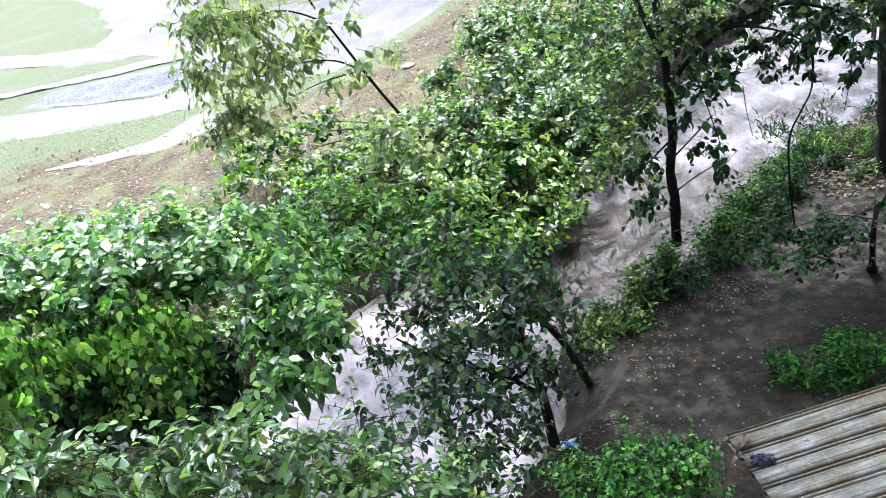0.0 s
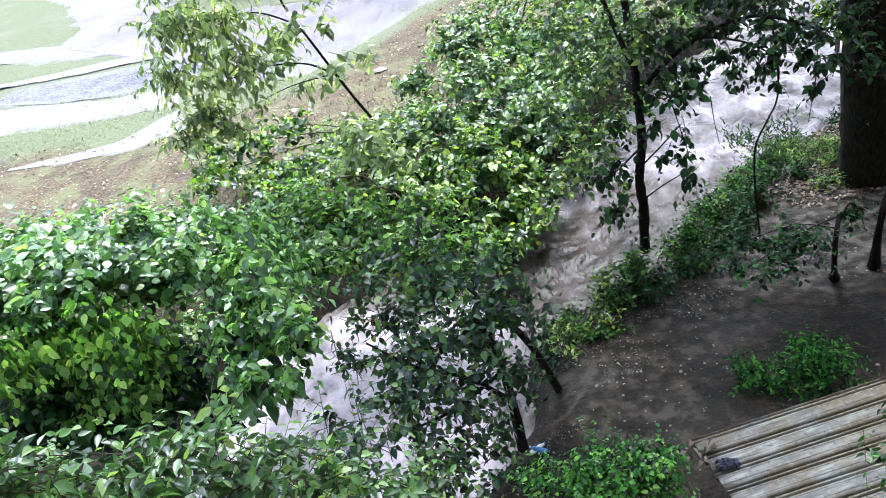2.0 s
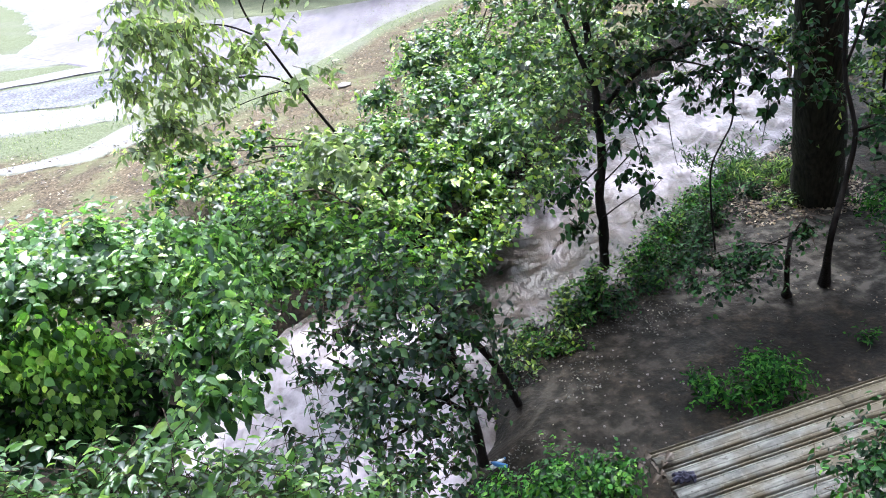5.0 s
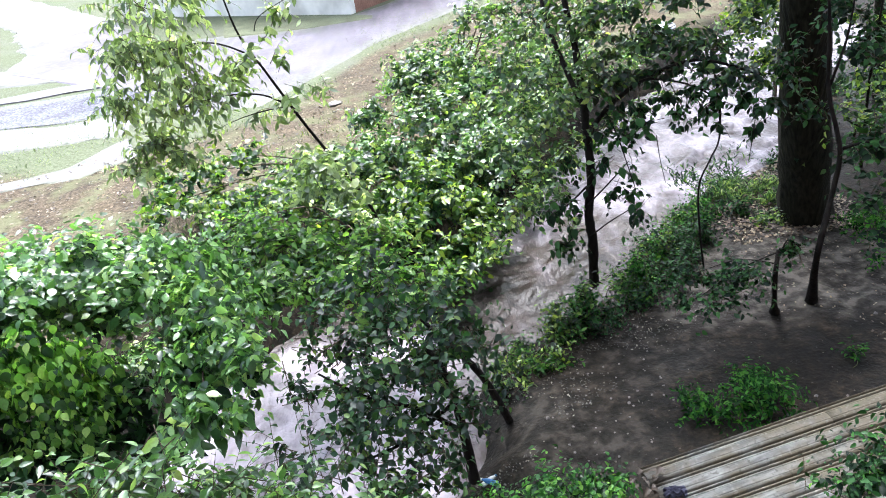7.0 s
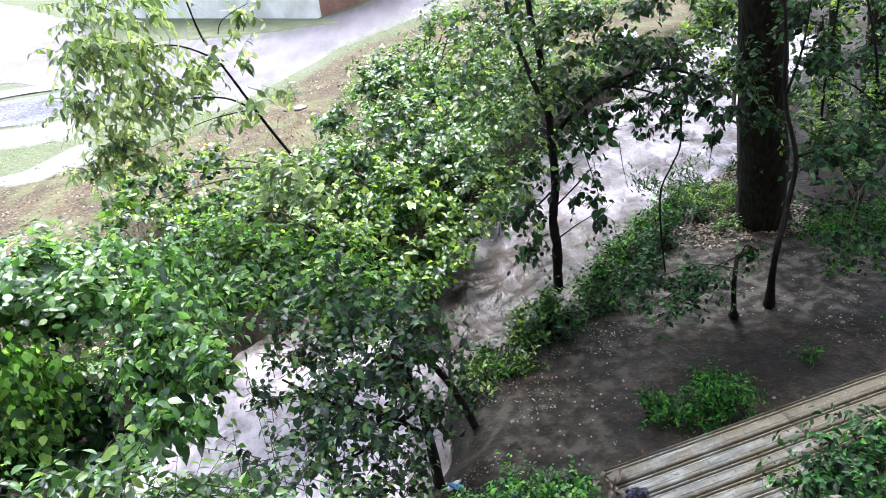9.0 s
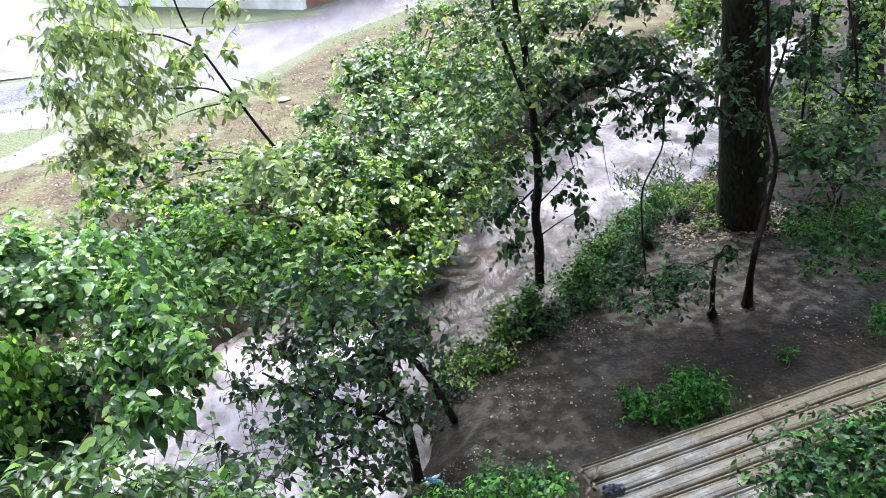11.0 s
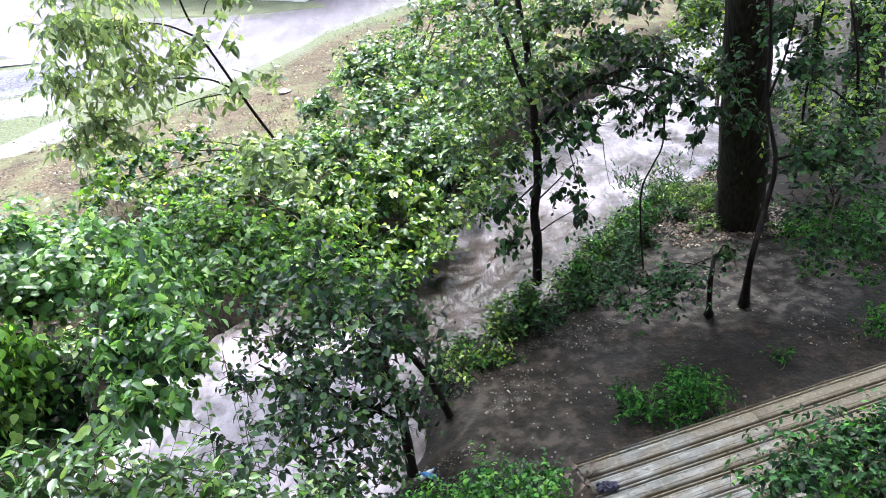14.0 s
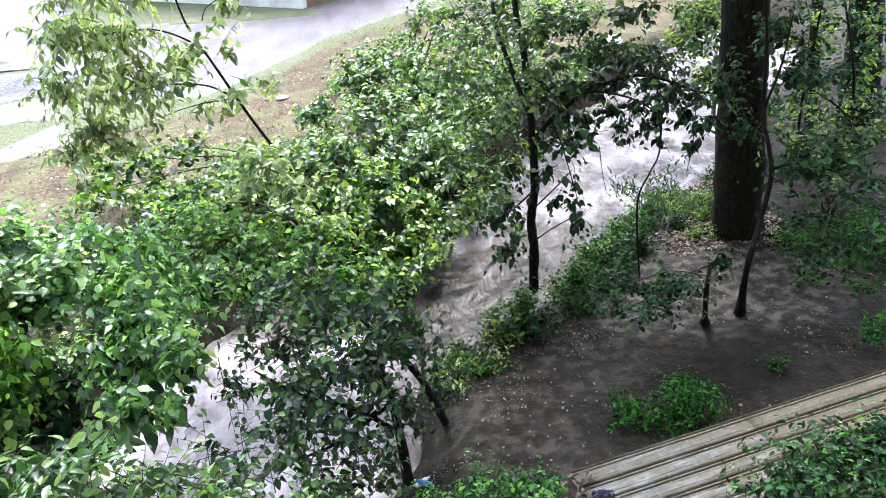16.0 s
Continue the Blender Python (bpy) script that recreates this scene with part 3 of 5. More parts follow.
def strip(name, left, right, mat, label, category, lift=0.012, thick=0.12, kind="structure", step=False):
    """A sheet of paving between two edge lines, draped on the ground, with a real edge."""
    n = 130
    def along(line, f):
        f = f * (len(line) - 1)
        i = min(int(f), len(line) - 2)
        t = f - i
        return (line[i][0] * (1 - t) + line[i + 1][0] * t, line[i][1] * (1 - t) + line[i + 1][1] * t)
    verts, faces = [], []
    m = 16
    for i in range(n + 1):
        a, b = along(left, i / n), along(right, i / n)
        for j in range(m + 1):
            x, y = a[0] + (b[0] - a[0]) * j / m, a[1] + (b[1] - a[1]) * j / m
            w = 0.35 * noise.noise(Vector((x * 0.5, y * 0.5, 3))) + 0.22 * noise.noise(Vector((x * 1.9, y * 1.9, 5))) if j in (0, m) else 0
            rim = not step and (j in (0, m) or i in (0, n))
            verts.append((x + w, y + w, gz(x, y) + (-0.012 if rim else lift)))
    k = len(verts)
    verts += [(x, y, z - thick) for x, y, z in verts]
    w = m + 1
    for i in range(n):
        for j in range(m):
            a = i * w + j
            faces.append((a, a + 1, a + 1 + w, a + w))
    ring = [i * w for i in range(n + 1)] + [n * w + j for j in range(1, w)] + [i * w + m for i in range(n - 1, -1, -1)] + [j for j in range(m - 1, 0, -1)]
    for a, b in zip(ring, ring[1:] + ring[:1]):
        faces.append((a, b, b + k, a + k))
    ob = mesh_object(name, verts, faces, mat, None, "", False)
    rim = []
    for i in range(n + 1):
        wide = math.dist(along(left, i / n), along(right, i / n))
        rim += [0.0 if step else max(0.0, 1 - min(j, m - j) / m * wide / min(1.5, 0.34 * wide)) for j in range(m + 1)]
    rim += rim
    ob.data.attributes.new("rim", 'FLOAT', 'POINT').data.foreach_set("value", rim)
    return tagged(ob, label, category, kind=kind)


strip("road", [(-6.04, 16.09), (-3.87, 16.35), (-2.53, 19.06), (-1.55, 21.15), (8, 34)], [(-7.9, 25.72), (-5.93, 25.32), (-3.65, 24.96), (-1.32, 27.48), (3, 38)], M_ASPHALT, "worn grey asphalt road, wet and pale", "road", 0.03)
strip("footpath", [(-9.33, 13.14), (-8.04, 13.06), (-6.73, 13.26), (-5.93, 14.01)], [(-9.34, 13.28), (-8.26, 13.53), (-7.24, 13.99), (-6.65, 15.48)], M_CONCRETE, "narrow pale concrete path below the lawn", "path")
strip("driveway", [(-12.67, 15.75), (-10.6, 15.6), (-8.46, 15.42), (-6.67, 15.57)], [(-14.23, 18.15), (-11.1, 17.67), (-9.01, 17.03), (-7.15, 17.49)], M_CONCRETE, "pale washed concrete driveway", "driveway", 0.016)
strip("gravel_lane", [(-12.65, 18.22), (-10.49, 17.37), (-9.03, 17.08), (-6.85, 17.45)], [(-12.52, 19.47), (-11.86, 19.82), (-9.44, 20.05), (-7.38, 20.26)], M_GRAVEL, "bluish grey gravel lane", "lane", 0.02)
strip("kerb", [(-15.4, 19.96), (-14.21, 19.73), (-12.09, 19.95), (-9.05, 20.33)], [(-15.67, 20.38), (-14.45, 20.14), (-12.4, 20.57), (-9.3, 21.03)], M_CONCRETE, "long pale concrete kerb beside the gravel", "kerb", 0.035, 0.4, "structure", True)
strip("upper_lane", [(-18.51, 24.75), (-15.05, 23.11), (-12.2, 22.01), (-9.24, 21.33)], [(-20.29, 27.5), (-16.31, 25.39), (-12.92, 24.44), (-10.84, 25.86)], M_LANE, "pale washed upper lane", "lane", 0.024)

strip("upper_lane", [(-13.5, 24.07), (-14.2, 26.8), (-17.4, 32.76), (-23.13, 40.65), (-36.12, 53.27)], [(-6.67, 18.32), (-8.72, 23.6), (-12.03, 31.29), (-20.58, 42.98), (-42.21, 66.29)], M_LANE, "pale washed lane curving round a grass mound", "lane", 0.033)
strip("verge", [(-6.64, 24.79), (-5.44, 24.76), (-3.92, 24.54), (-2.64, 24.73), (-1.8, 24.84)], [(-7.56, 28.94), (-6.04, 28.17), (-4.23, 27.1), (-2.73, 26.02), (-1.82, 25.32)], M_VERGE, "short worn grass verge below the white house", "verge", 0.045)


# ---- house beyond the road ----
def house():
    a, b = Vector((*(-2.59, 26.21), 0.3)), Vector((*(-7.58, 29.51), 0.3))
    u = (b - a).normalized()
    v = Vector((0, 0, 1)).cross(u) * -1
    root = empty("house", a, "white rendered house with a brown brick side", "house")
    far, deep, high = a + u * 12, 8.0, 4.2

    def slab(name, p, q, t, h, mat, lab=""):
        bm = bmesh.new()
        w = (q - p).normalized()
        nrm = Vector((-w.y, w.x, 0)) * t
        c = [p, q, q + nrm, p + nrm]
        lo = [bm.verts.new(k) for k in c]
        hi = [bm.verts.new(k + Vector((0, 0, h))) for k in c]
        bm.faces.new(lo[::-1]), bm.faces.new(hi)
        for i in range(4):
            bm.faces.new((lo[i], lo[(i + 1) % 4], hi[(i + 1) % 4], hi[i]))
        bmesh.ops.recalc_face_normals(bm, faces=bm.faces)
        return part(name, bm, mat, root, lab)
    slab("front_wall", a, far, -0.25, high, M_WALL, "plain white rendered wall")
    slab("side_wall", a + v * 0.26, a + v * deep, 0.25, high, M_BRICK, "brown brick wall")
    slab("side_wall", far + v * 0.26, far + v * deep, -0.25, high, M_BRICK)
    slab("back_wall", a + v * (deep + 0.01), far + v * (deep + 0.01), -0.25, high, M_WALL)
    bm = bmesh.new()
    z = Vector((0, 0, high))
    o = 0.4
    c = [a - u * o - v * o + z, far + u * o - v * o + z, far + u * o + v * (deep + o) + z, a - u * o + v * (deep + o) + z]
    r1, r2 = a + v * deep / 2 + z * 1.5, far + v * deep / 2 + z * 1.5
    cs = [bm.verts.new(k) for k in c]
    rs = [bm.verts.new(r1), bm.verts.new(r2)]
    bm.faces.new((cs[0], cs[1], rs[1], rs[0])), bm.faces.new((cs[2], cs[3], rs[0], rs[1]))
    bm.faces.new((cs[1], cs[2], rs[1])), bm.faces.new((cs[3], cs[0], rs[0])), bm.faces.new(cs[::-1])
    part("roof", bm, M_STONE, root)


house()

# ---- unseen wall added behind the viewpoint to block sky light ----
bm = bmesh.new()
bmesh.ops.create_cube(bm, size=1, matrix=Matrix.Translation((7.5, -0.75, 3.4)) @ Matrix.Diagonal((19, 0.3, 8.6, 1)))
tagged(part("wall_behind", bm, M_BRICK, None), "unseen brown wall added behind the viewpoint to block light", "wall", kind="structure")

# ---- shed with corrugated roof ----
E0, E1 = Vector((0.94, 3.5, 1.45)), Vector((3.27, 3.96, 1.62))


def smoothstep(a, b, x):
    t = min(max((x - a) / (b - a), 0.0), 1.0)
    return t * t * (3 - 2 * t)


def shed():
    along = (E1 - E0).normalized()
    across = along.cross(Vector((0, 0, 1))).normalized()
    up = across.cross(along)
    root = empty("shed", (E0.x + 0.3, E0.y - 0.3, 0), "low shed with weathered corrugated fibre-cement roof", "shed")
    rnd = random.Random(4)
    pitch = 0.135
    for row in range(3):
        n, m = 320, 12
        x0 = row * 1.25 + rnd.uniform(-0.02, 0.02)
        verts, faces = [], []
        for side in (0, 1):
            for i in range(m + 1):
                for j in range(n + 1):
                    s, w = x0 + 1.45 * i / m, 0.86 * j / n
                    ph = abs((w / pitch + 0.32) % 1.0 - 0.5)
                    rib = smoothstep(0.062, 0.042, ph)
                    groove = smoothstep(0.15, 0.125, ph) * (1 - rib)
                    h = 0.014 * (1 - ((ph - 0.5) / 0.38) ** 4) * (ph > 0.12) - 0.004 * smoothstep(0.025, 0.012, abs(ph - 0.3)) + 0.004 * rib - 0.045 * groove + 0.0015 * row - side * 0.006
                    h += 0.004 * noise.noise(Vector((s * 3, w * 3, 1)))
                    e = 0.02 * noise.noise(Vector((w * 4, row * 5, 2))) if i == 0 else 0
                    verts.append(E0 + along * (s + e) + across * w + up * h)
        k, w_ = (m + 1) * (n + 1), n + 1
        for i in range(m):
            for j in range(n):
                a = i * w_ + j
                faces.append((a, a + w_, a + w_ + 1, a + 1))
                faces.append((a + k, a + 1 + k, a + w_ + 1 + k, a + w_ + k))
        ring = [i * w_ for i in range(m + 1)] + [m * w_ + j for j in range(1, w_)] + [i * w_ + n for i in range(m - 1, -1, -1)] + [j for j in range(n - 1, 0, -1)]
        for a, b in zip(ring, ring[1:] + ring[:1]):
            faces.append((b, a, a + k, b + k))
        ob = mesh_object("roof_sheet", verts, faces, M_SHEET, root)
        # Mossier along the roof; the groove term paints crease shade as brown.
        dirt = [smoothstep(0.25, 1.9, (v - E0).dot(along)) + 0.3 * smoothstep(0.3, 0.1, abs(((v - E0).dot(across) / pitch + 0.32) % 1.0 - 0.5)) for v in verts]
        ob.data.attributes.new("dirt", 'FLOAT', 'POINT').data.foreach_set("value", dirt)

    def beam(name, p, q, w, h):
        bm = bmesh.new()
        d = (q - p)
        m = Matrix.Translation((p + q) / 2) @ d.to_track_quat('X', 'Z').to_matrix().to_4x4() @ Matrix.Diagonal((d.length, w, h, 1))
        bmesh.ops.create_cube(bm, size=1, matrix=m)
        bmesh.ops.bevel(bm, geom=bm.edges[:], offset=0.006, segments=1, affect='EDGES')
        part(name, bm, M_TIMBER, root)
    for k in (0.25, 1.8, 3.3):
        beam("purlin", E0 + along * k + across * 0.06 - up * 0.075, E0 + along * k + across * 0.82 - up * 0.075, 0.07, 0.08)
        for w in (0.1, 0.76):
            top = E0 + along * k + across * w - up * 0.12
            beam("post", Vector((top.x, top.y, gz(top.x, top.y) - 0.1)), top, 0.09, 0.09)


shed()


# ---- plants ----
def stems_to(root, base, clumps, r, mat, name="stem", seed=1, lean=0.35):
    rnd = random.Random(seed)
    for i, c in enumerate(clumps):
        b = Vector(base) + Vector((rnd.uniform(-0.15, 0.15), rnd.uniform(-0.15, 0.15), -0.08))
        b.z = gz(b.x, b.y) - 0.06
        e = Vector(c[:3])
        m1 = b.lerp(e, 0.35) + Vector((rnd.uniform(-0.1, 0.1), rnd.uniform(-0.1, 0.1), lean * (e.z - b.z)))
        limb(name, [b, m1, e], r, r * 0.35, mat, root, "", 6, 0.05, i)


def shrub(name, label, category, base, clumps, mat, seed, stem=0.018, stem_mat=None, group="", core=0.0, **kw):
    base = (base[0], base[1], gz(base[0], base[1]))
    root = empty(name, base, label, category, group)
    stems_to(root, base, clumps, stem, stem_mat or M_TWIG, seed=seed)
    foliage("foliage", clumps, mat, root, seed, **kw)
    # Core of darkened leaves puts the shade of hollows into colour.
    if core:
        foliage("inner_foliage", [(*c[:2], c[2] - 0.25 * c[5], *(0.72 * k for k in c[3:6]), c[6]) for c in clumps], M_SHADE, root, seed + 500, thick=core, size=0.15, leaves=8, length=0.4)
    return root


# broad-leaved thicket on the far bank
shrub("thicket", "dense broad-leaved green thicket overhanging the stream bank", "shrub", (-5.2, 7.4), [
    (-3.78, 5.05, 2.38, 0.66, 0.6, 0.3, 90), (-3.47, 5.74, 2.25, 0.75, 0.75, 0.34, 84), (-3.11, 6.31, 1.99, 0.68, 0.68, 0.3, 66), (-3.06, 5.62, 1.95, 0.46, 0.42, 0.26, 54),
    (-4.4, 4.85, 2.6, 0.55, 0.5, 0.4, 54), (-4.15, 5.6, 2.39, 0.55, 0.55, 0.3, 46)],
    M_LUSH, 21, fine=True, gaps=0.3, grain=13.0, core=0.3, thick=2.9, size=0.125, leaves=10, length=0.5, width=0.66, droop=0.3, low=-0.5, face=0.45, curl=0.2)
foliage("hanging_foliage", [(-3.82, 4.1, 2.32, 0.4, 0.4, 0.36, 40), (-3.2, 4.62, 1.95, 0.38, 0.34, 0.48, 62), (-3.52, 4.5, 2.05, 0.34, 0.34, 0.34, 34), (-3.92, 3.72, 2.25, 0.5, 0.5, 0.42, 40), (-2.95, 4.9, 1.72, 0.22, 0.22, 0.36, 22), (-3.02, 4.55, 1.5, 0.2, 0.2, 0.24, 14),
                            (-3.95, 4.0, 1.72, 0.2, 0.2, 0.2, 8), (-3.4, 4.4, 1.5, 0.14, 0.14, 0.16, 4)],
        M_KNOT, bpy.data.objects["thicket"], 128, fine=True, thick=2.1, size=0.112, leaves=9, length=0.4, width=0.74, droop=1.5, low=-0.9, face=1.15, lift=-0.2)
# Darkened leaves deep in the thicket, standing in for shade there.
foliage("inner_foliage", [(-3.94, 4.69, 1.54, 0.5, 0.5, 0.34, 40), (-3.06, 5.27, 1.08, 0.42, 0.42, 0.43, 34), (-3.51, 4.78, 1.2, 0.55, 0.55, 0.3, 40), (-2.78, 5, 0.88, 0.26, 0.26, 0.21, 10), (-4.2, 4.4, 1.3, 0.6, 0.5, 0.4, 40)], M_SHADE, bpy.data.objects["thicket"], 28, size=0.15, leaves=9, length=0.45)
shrub("thicket", "broad-leaved shrub with drooping leaves leaning over the water", "shrub", (-3.4, 8.2), [
    (-2.28, 5.58, 1.78, 0.5, 0.5, 0.42, 70), (-2.52, 6.26, 1.84, 0.61, 0.61, 0.3, 56), (-1.97, 5.11, 1.65, 0.29, 0.29, 0.27, 24), (-2.11, 4.76, 1.58, 0.26, 0.26, 0.22, 20), (-2.35, 5.09, 1.66, 0.22, 0.22, 0.29, 20), (-1.74, 4.84, 1.72, 0.18, 0.18, 0.24, 12)],
    M_LUSH, 22, fine=True, gaps=0.32, grain=13.0, core=0.3, thick=2.7, size=0.135, leaves=9, length=0.5, width=0.52, droop=0.95, low=-0.9, face=0.75, curl=0.2)
foliage("low_sprays", [(-2.12, 4.55, 1.48, 0.2, 0.2, 0.14, 7), (-1.85, 4.5, 1.5, 0.16, 0.16, 0.12, 5), (-2.3, 4.75, 1.4, 0.16, 0.16, 0.16, 5)], M_LUSH, [o for o in bpy.data.objects if o.name.startswith("thicket")][-1], 129, fine=True, thick=1.6, size=0.21, leaves=6, length=0.4, width=0.5, droop=1.1, face=0.8)
shrub("bank_shrub", "dark green shrub arching over the stream", "shrub", (-1.6, 9.8), [
    (-2.03, 7.37, 1.37, 0.82, 0.82, 0.34, 80), (-1.33, 6.99, 1.22, 0.6, 0.6, 0.25, 56), (-0.59, 6.96, 0.97, 0.66, 0.66, 0.25, 56), (-2, 6.45, 1.39, 0.34, 0.34, 0.24, 26), (-1.07, 7.68, 1.15, 0.58, 0.58, 0.26, 44), (-2.5, 7.96, 1.48, 0.54, 0.54, 0.27, 30)],
    M_KNOT, 23, fine=True, gaps=0.36, grain=13.0, core=0.4, thick=2.7, size=0.13, leaves=9, length=0.44, droop=0.4, width=0.55, face=0.5, twig=0.004)
# shrubs between the stream and the dirt slope
shrub("bank_shrub", "bright yellow-green shrub on the far bank", "shrub", (0.2, 11.2), [
    (-0.44, 9.98, 0.73, 0.81, 0.81, 0.52, 90), (-0.01, 9.08, 0.22, 0.57, 0.57, 0.46, 60), (-0.79, 9.34, 0.57, 0.69, 0.69, 0.38, 60), (-0.21, 8.35, 0.15, 0.43, 0.43, 0.29, 36), (-1.41, 9.66, 0.7, 0.63, 0.63, 0.4, 50), (0.31, 9.84, 0.4, 0.4, 0.4, 0.48, 40)],
    M_BRIGHT, 24, gaps=0.38, core=0.4, thick=2.1, size=0.145, leaves=10, length=0.42)
shrub("bank_shrub", "green shrub with pale shining leaves on the far bank", "shrub", (-0.2, 12.6), [
    (-1.1, 11.28, 0.86, 0.81, 0.81, 0.54, 80), (-0.14, 12.26, 1.1, 0.96, 0.96, 0.57, 90), (0.63, 11.24, 0.66, 0.72, 0.72, 0.63, 80), (-0.43, 13.22, 1.56, 0.61, 0.61, 0.51, 50), (-1.26, 12.45, 1.25, 0.39, 0.39, 0.39, 30), (-0.24, 11.27, 0.71, 0.63, 0.63, 0.45, 50)],
    M_PALE, 25, gaps=0.36, core=0.4, thick=2.1, size=0.145, leaves=10, length=0.42)
shrub("bank_shrub", "low green shrub at the foot of the dirt slope", "shrub", (-2.0, 11.6), [
    (-2.38, 9.99, 0.89, 0.66, 0.66, 0.37, 60), (-3.18, 10.23, 0.93, 0.68, 0.68, 0.38, 54), (-1.92, 10.54, 0.93, 0.6, 0.6, 0.43, 44), (-3.95, 10.53, 1.25, 0.71, 0.71, 0.26, 36), (-3.2, 11.21, 1.22, 0.64, 0.64, 0.23, 22), (-3.97, 9.59, 1.19, 0.49, 0.49, 0.21, 20)],
    M_BRIGHT, 26, gaps=0.35, core=0.3, thick=1.8, size=0.15, leaves=9, length=0.38)
shrub("bank_shrub", "tall green shrub beside the upper stream", "shrub", (2.2, 15.0), [
    (0.87, 14.04, 1.2, 1.19, 1.19, 0.65, 90), (2.14, 14.39, 1.08, 1.12, 1.12, 0.67, 80), (0.9, 12.85, 0.73, 0.81, 0.81, 0.5, 50), (0.01, 15.15, 1.41, 0.81, 0.81, 0.46, 40), (1.82, 13.25, 0.63, 0.73, 0.73, 0.52, 40)],
    M_PALE, 27, gaps=0.36, core=0.4, thick=2.0, size=0.15, leaves=9, length=0.48)
shrub("bank_shrub", "open leafy shrubs at the bend of the dirt slope", "shrub", (0.6, 17.0), [
    (0.76, 15.2, 2.04, 0.52, 0.52, 0.46, 22), (1.32, 15.17, 2.13, 0.52, 0.52, 0.46, 22), (2, 15.62, 2.19, 0.54, 0.54, 0.48, 22), (1.24, 16.27, 2.57, 0.68, 0.68, 0.49, 22), (2.63, 15.56, 2.39, 0.6, 0.6, 0.48, 20), (3.06, 14.43, 2.3, 0.45, 0.45, 0.39, 14), (3.6, 14.27, 2.1, 0.39, 0.39, 0.34, 10), (2.52, 12.91, 1.96, 0.5, 0.5, 0.35, 16), (1.57, 13.06, 1.95, 0.61, 0.61, 0.4, 20)],
    M_PALE, 127, gaps=0.3, thick=1.4, size=0.15, leaves=9, length=0.5, twig=0.005)
shrub("bank_shrub", "small-leaved green shrub hanging over the far water's edge", "shrub", (1.2, 12.2), [
    (0.67, 9.78, 0.2, 0.31, 0.31, 0.26, 22), (1.09, 10.55, 0.19, 0.33, 0.33, 0.28, 24), (1.51, 11.32, 0.18, 0.33, 0.33, 0.28, 24), (1.94, 11.93, 0.17, 0.33, 0.33, 0.27, 22), (2.47, 12.7, 0.16, 0.35, 0.35, 0.27, 20), (3.07, 13.38, 0.15, 0.35, 0.35, 0.26, 16), (3.77, 14.1, 0.14, 0.37, 0.37, 0.25, 14), (0.67, 11.04, 0.18, 0.34, 0.34, 0.31, 20), (1.33, 11.91, 0.17, 0.35, 0.35, 0.29, 20), (0.46, 8.94, 0.21, 0.23, 0.23, 0.2, 14), (4.48, 14.69, 0.14, 0.36, 0.36, 0.22, 10)],
    M_BRIGHT, 131, gaps=0.3, core=0.25, thick=1.5, size=0.115, leaves=9, length=0.42, twig=0.004)

# leaning sapling with drooping pale leaves
root = empty("sapling", (-0.93, 9.25, 0.2), "leaning sapling with drooping pale green leaves", "tree")
limb("trunk", [(-0.94, 9.35, 0.15), (-1.07, 8.55, 1.33), (-1.54, 8.33, 2.39), (-1.84, 8.25, 3.09), (-2.02, 8.19, 3.53), (-2.1, 8.23, 3.91)], 0.022, 0.009, M_BARK_WET, root, "", 8)
limb("branch", [(-1.87, 8.26, 3.55), (-1.77, 8.2, 3.7), (-1.49, 8.28, 3.82)], 0.006, 0.003, M_BARK_WET, root, "", 6)
limb("branch", [(-1.69, 8.28, 2.7), (-1.94, 8.17, 2.89), (-2.3, 7.89, 3), (-2.72, 7.75, 2.96)], 0.013, 0.005, M_BARK_WET, root, "", 6)
limb("branch", [(-1.95, 8.27, 3.29), (-2.32, 8.11, 3.52), (-2.85, 7.83, 3.56)], 0.013, 0.005, M_BARK_WET, root, "", 6)
limb("branch", [(-1.69, 8.28, 2.7), (-2.2, 8.15, 2.67), (-2.72, 7.75, 2.58)], 0.008, 0.003, M_BARK_WET, root, "", 6)
foliage("crown", [(-2.78, 7.96, 3.52, 0.57, 0.57, 0.51, 50), (-2.59, 7.72, 3.13, 0.53, 0.53, 0.34, 40), (-3.26, 7.69, 3.15, 0.32, 0.32, 0.29, 22), (-2.94, 7.6, 2.74, 0.35, 0.35, 0.25, 20), (-2.2, 8.29, 3.2, 0.33, 0.33, 0.33, 16),
                  (-3.14, 7.44, 2.49, 0.22, 0.22, 0.13, 7), (-3.17, 7.84, 3.68, 0.32, 0.32, 0.32, 24), (-1.94, 8.23, 2.7, 0.26, 0.26, 0.16, 5), (-1.41, 8.38, 2.84, 0.13, 0.13, 0.13, 2), (-2.74, 8.06, 4.06, 0.76, 0.76, 0.32, 40)], M_DROOP, root, 31, gaps=0.25, grain=14.0, thick=1.7, size=0.138, leaves=8, length=0.42, width=0.44, droop=1.2, sag=0.55, twig=0.004, low=-0.9)
foliage("side_foliage", [(-1.62, 8.24, 3.76, 0.22, 0.22, 0.11, 5), (-1.76, 8.19, 3.61, 0.1, 0.1, 0.1, 2), (-1.67, 8.15, 3.31, 0.16, 0.16, 0.16, 4), (-1.25, 8.25, 2.93, 0.29, 0.29, 0.13, 4), (-1.97, 8.09, 3.34, 0.16, 0.16, 0.29, 6), (-2.21, 7.96, 3.04, 0.25, 0.25, 0.13, 6), (-1.69, 8.14, 2.83, 0.26, 0.26, 0.13, 4), (-3.13, 7.4, 2.56, 0.35, 0.35, 0.16, 11), (-2.72, 7.55, 2.54, 0.28, 0.28, 0.16, 8)], M_DROOP, root, 30, thick=1.2, size=0.15, leaves=7, length=0.35, width=0.5, droop=0.9, twig=0.004)
